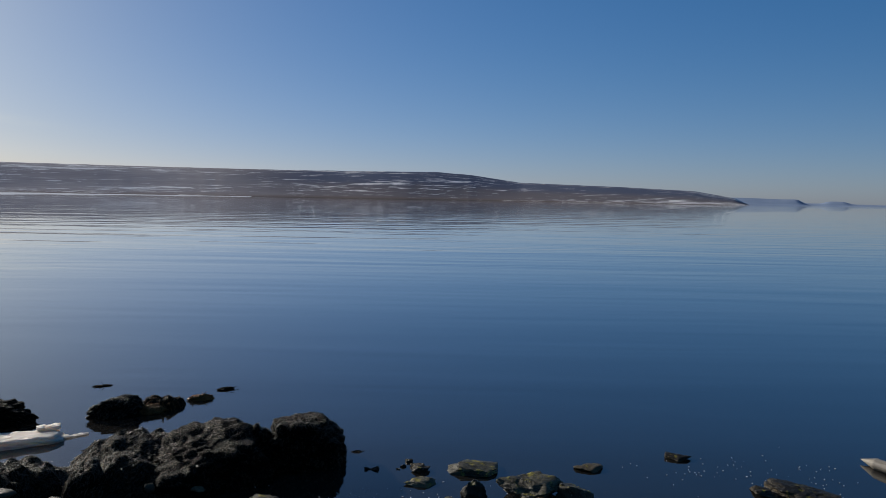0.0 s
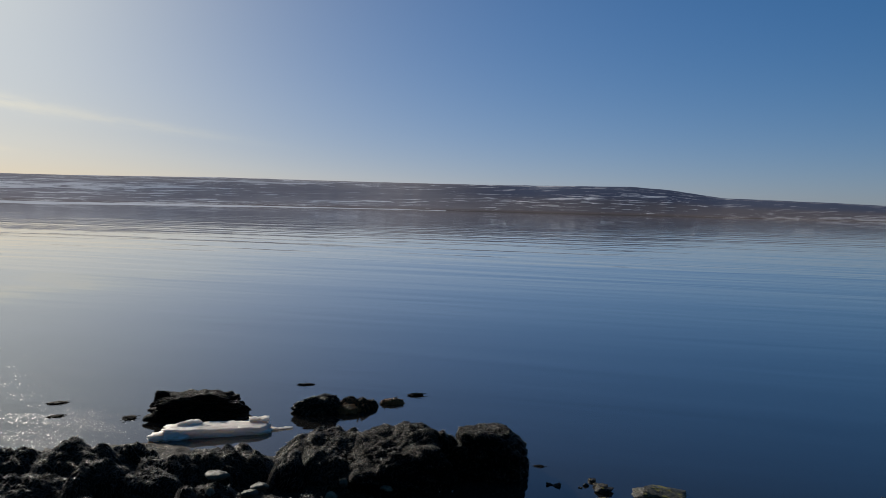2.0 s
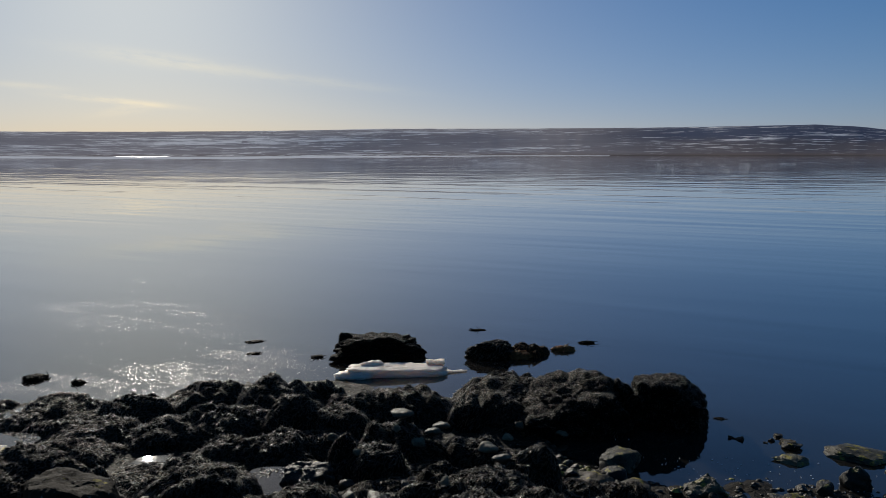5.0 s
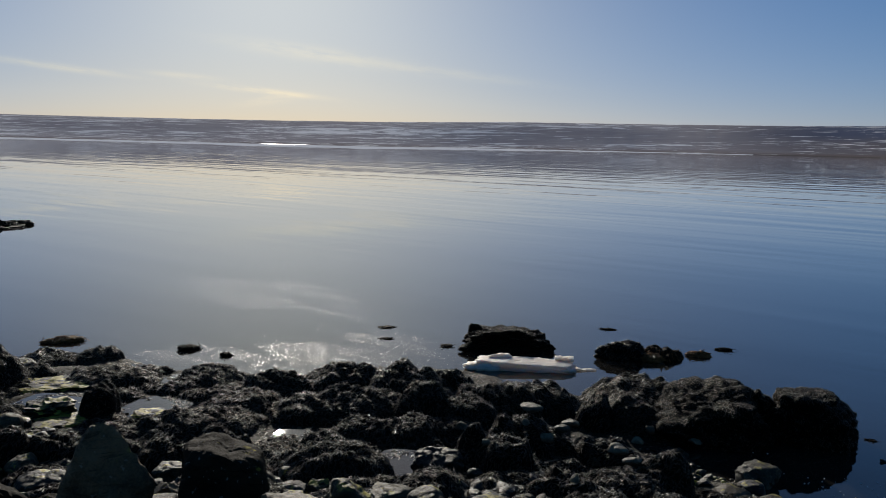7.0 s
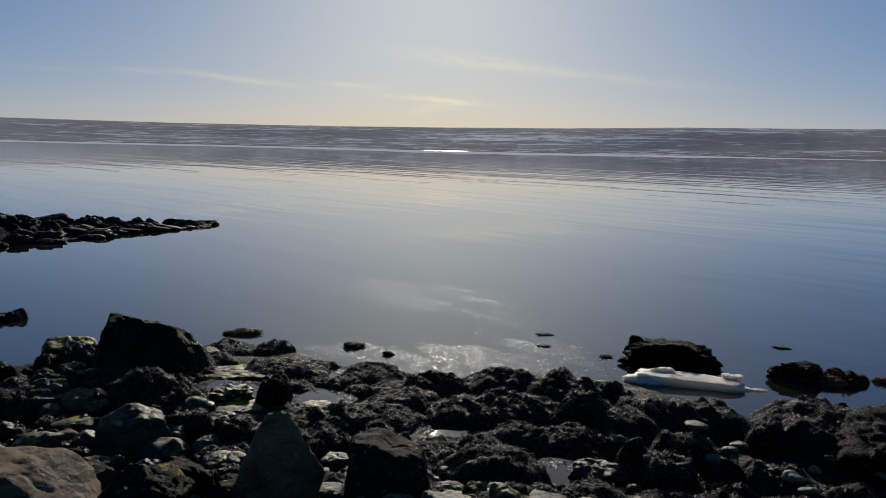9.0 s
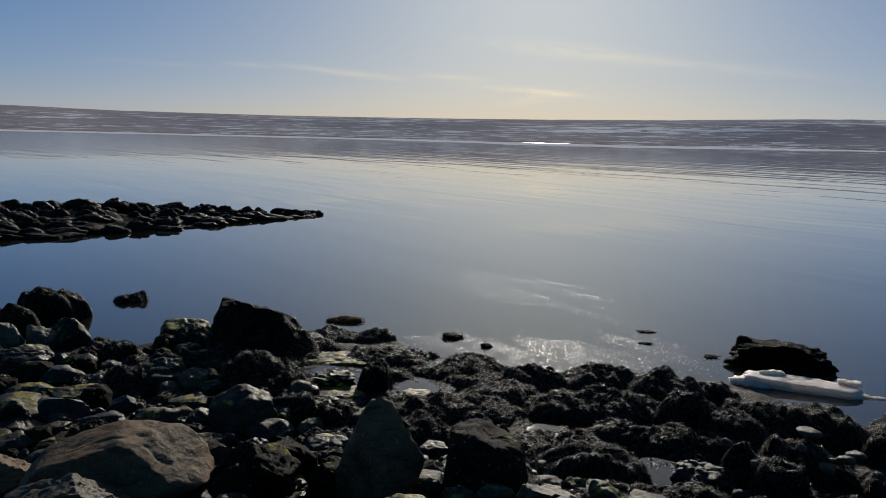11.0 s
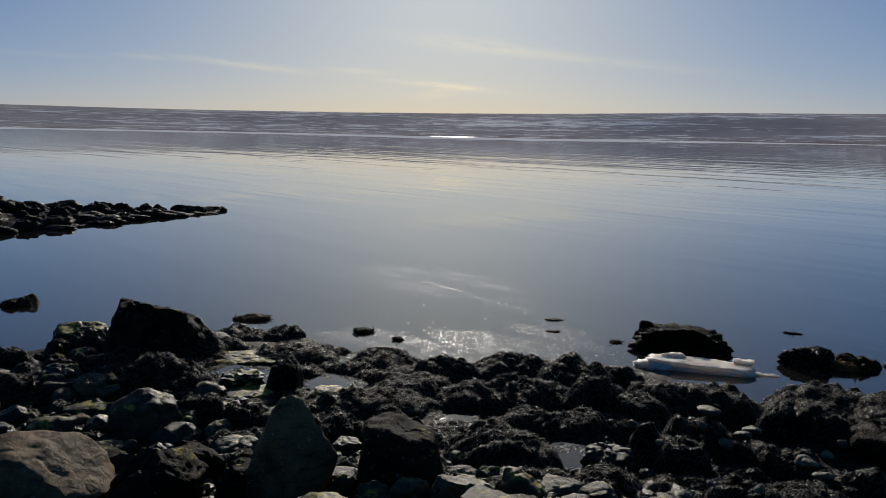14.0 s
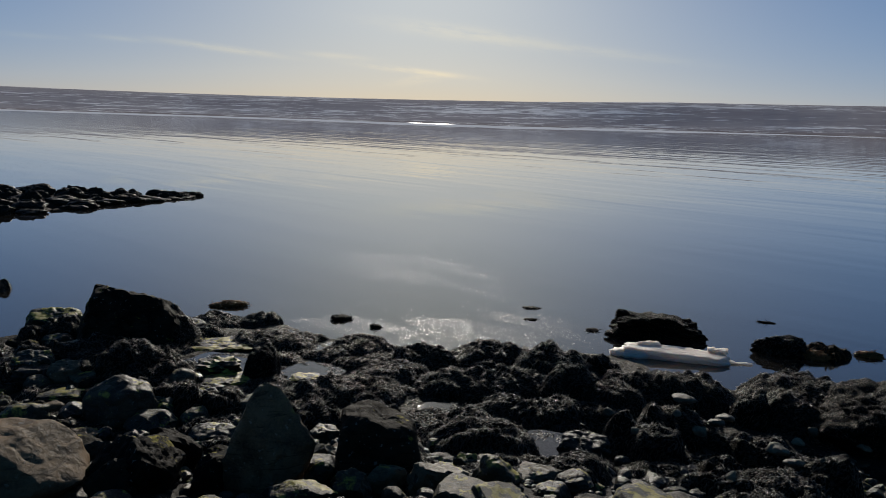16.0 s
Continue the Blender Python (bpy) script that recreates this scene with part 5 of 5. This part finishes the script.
# ---------------------------------------------------------------- loose stones, gravel and seaweed on the shore
def scatter():
    rng = random.Random(11)
    kinds = []
    for i in range(24):
        p, f = rock_shape(700 + i, 1.0, rng.uniform(0.65, 1.0), rng.uniform(0.35, 0.65), rng.randrange(9, 15), rng.choice((30.0, 50.0, 80.0)), 0.08, 4, 1.6, 0.6, 0.7 * rng.random())
        me = bpy.data.meshes.new("stone")
        me.from_pydata([tuple(v) for v in p], [], f)
        mat, label = ((STONE_WET, "dark wet stone on the shore"), (STONE_DARK, "dark rough stone on the shore"), (STONE_GREY, "grey worn stone on the shore"), (STONE_MOSS, "stone with yellow-green algae on top"),
                      (STONE_WET, "dark wet stone on the shore"), (STONE_BROWN, "brown worn stone on the shore"))[i % 6]
        me.materials.append(mat)
        me.shade_smooth()
        me.set_sharp_from_angle(angle=radians(32))
        kinds.append((me, label))
    made = 0
    while made < 275:
        az, r = rng.uniform(-34, 88), rng.uniform(5.2, 13.5)
        x, y = -r * math.sin(radians(az)), r * math.cos(radians(az))
        z = bed(x, y)
        if z < 0.0 or (z < 0.3 and 18 < az < 66 and rng.random() < 0.9):
            continue
        if any(math.hypot(x - a, y - b) < c * 1.2 for a, b, c in POOLS) or any(math.hypot(x - a, y - b) < c for a, b, c in TAKEN):
            continue
        if 14 < az < 50 and r > 6.6 and rng.random() < 0.8:
            continue
        size = 0.16 + 0.34 * rng.random() ** 1.8
        me, label = kinds[rng.randrange(24)]
        ob = new("stone", me)
        ob.matrix_world = Matrix.Translation((x, y, ground_height(x, y) - 0.02)) @ pose(0, 0, 0, rng.uniform(-14, 14), rng.uniform(-14, 14), rng.uniform(0, 360)) @ Matrix.Diagonal((size, size, size, 1))
        tagged(ob, label, "stone", "loose shore stones")
        made += 1


scatter()


def cobbles():
    rng = np.random.default_rng(17)
    shapes = [rock_shape(820 + i, 1.0, 0.8, 0.5, 10, 60.0, 0.06, 2, 1.6, 0.6) for i in range(16)]
    verts, faces, made = [], [], 0
    while made < 1500:
        az, r = rng.uniform(-34, 90), rng.uniform(5.2, 13.0)
        x, y = -r * math.sin(radians(az)), r * math.cos(radians(az))
        z = bed(x, y)
        if z < 0.0 or (z < 0.28 and 18 < az < 64) or any(math.hypot(x - a, y - b) < 1.2 * c for a, b, c in POOLS):
            continue
        p, f = shapes[rng.integers(16)]
        s, a = rng.uniform(0.08, 0.24), rng.uniform(0, 6.28)
        q = p @ np.array([[math.cos(a), math.sin(a), 0], [-math.sin(a), math.cos(a), 0], [0, 0, 1]]) * s + np.array([x, y, ground_height(x, y)])
        o = len(verts)
        verts += [tuple(v) for v in q]
        faces += [tuple(i + o for i in t) for t in f]
        made += 1
    ob = mesh_object("cobbles", verts, faces, STONE_WET)
    ob.data.set_sharp_from_angle(angle=radians(30))
    tagged(ob, "small dark wet cobbles packed between the shore stones", "cobbles", kind="stuff")


cobbles()


def gravel():
    rng = np.random.default_rng(3)
    dirs, tris = ball(1)
    verts, faces = [], []
    while len(verts) < 5200 * len(dirs):
        az, r = rng.uniform(-36, 90), rng.uniform(5.0, 13.0)
        x, y = -r * math.sin(radians(az)), r * math.cos(radians(az))
        if bed(x, y) < -0.15 or (bed(x, y) < 0.3 and 20 < az < 64) or any(math.hypot(x - a, y - b) < 0.8 * c for a, b, c in TAKEN):
            continue
        s = rng.uniform(0.02, 0.075) * np.array([1.0, rng.uniform(0.6, 1), rng.uniform(0.4, 0.7)])
        a = rng.uniform(0, 6.28)
        q = dirs * s * rng.uniform(0.85, 1.15, (len(dirs), 1))
        q = q @ np.array([[math.cos(a), math.sin(a), 0], [-math.sin(a), math.cos(a), 0], [0, 0, 1]])
        o = len(verts)
        verts += [tuple(v) for v in q + np.array([x, y, ground_height(x, y)])]
        faces += [tuple(i + o for i in f) for f in tris]
    tagged(mesh_object("gravel", verts, faces, STONE_WET), "dark wet gravel between the shore stones", "gravel", kind="stuff")


gravel()


def weed_carpet():
    verts, faces = [], []
    azs, rs = [14 + 0.7 * i for i in range(90)], [8.0 + 0.16 * i for i in range(62)]
    for r in rs:
        for a in azs:
            x, y = -r * math.sin(radians(a)), r * math.cos(radians(a))
            verts.append((x, y, ground_height(x, y)))
    n = len(azs)
    for k in range(len(rs) - 1):
        for i in range(n - 1):
            o = k * n + i
            c = verts[o]
            if -0.03 < c[2] < 0.34 and all(math.hypot(c[0] - a, c[1] - b) > 1.1 * q for a, b, q in POOLS):
                faces += [(o, o + n + 1, o + n), (o, o + 1, o + n + 1)]
    p = np.array(verts)
    q = np.array(faces)
    if np.cross(p[q[0, 1]] - p[q[0, 0]], p[q[0, 2]] - p[q[0, 0]])[2] < 0:
        q = q[:, ::-1]
    parts = [fronds(p, q, 40 + k, 400, 0.08, 0.018) for k in range(4)]
    v = np.concatenate([a for a, _ in parts])
    offs = np.cumsum([0] + [len(a) for a, _ in parts])
    f = np.concatenate([b + o for (_, b), o in zip(parts, offs)])
    tagged(mesh_object("seaweed_carpet", v, f, WEED_FROND, smooth=False), "wet brown wrack spread over the low shore", "seaweed", kind="stuff")


weed_carpet()


def foam():
    rng = np.random.default_rng(8)
    verts, faces = [], []
    for k in range(190):
        x, y = (rng.normal(5.4, 1.2), rng.normal(12.5, 0.45)) if k % 2 else (rng.normal(-0.7, 1.0), rng.normal(11.1, 0.35))
        s, a = rng.uniform(0.005, 0.015), rng.uniform(0, 6.28)
        o = len(verts)
        for k in range(6):
            b = a + k * math.pi / 3
            verts.append((x + s * math.cos(b) * rng.uniform(0.5, 1.5), y + s * math.sin(b) * rng.uniform(0.5, 1.2), 0.006))
        verts.append((x, y, 0.014))
        faces += [(o + k, o + (k + 1) % 6, o + 6) for k in range(6)]
    tagged(mesh_object("foam_flecks", verts, faces, FOAM), "white foam flecks floating on shallow water", "foam", kind="stuff")


foam()
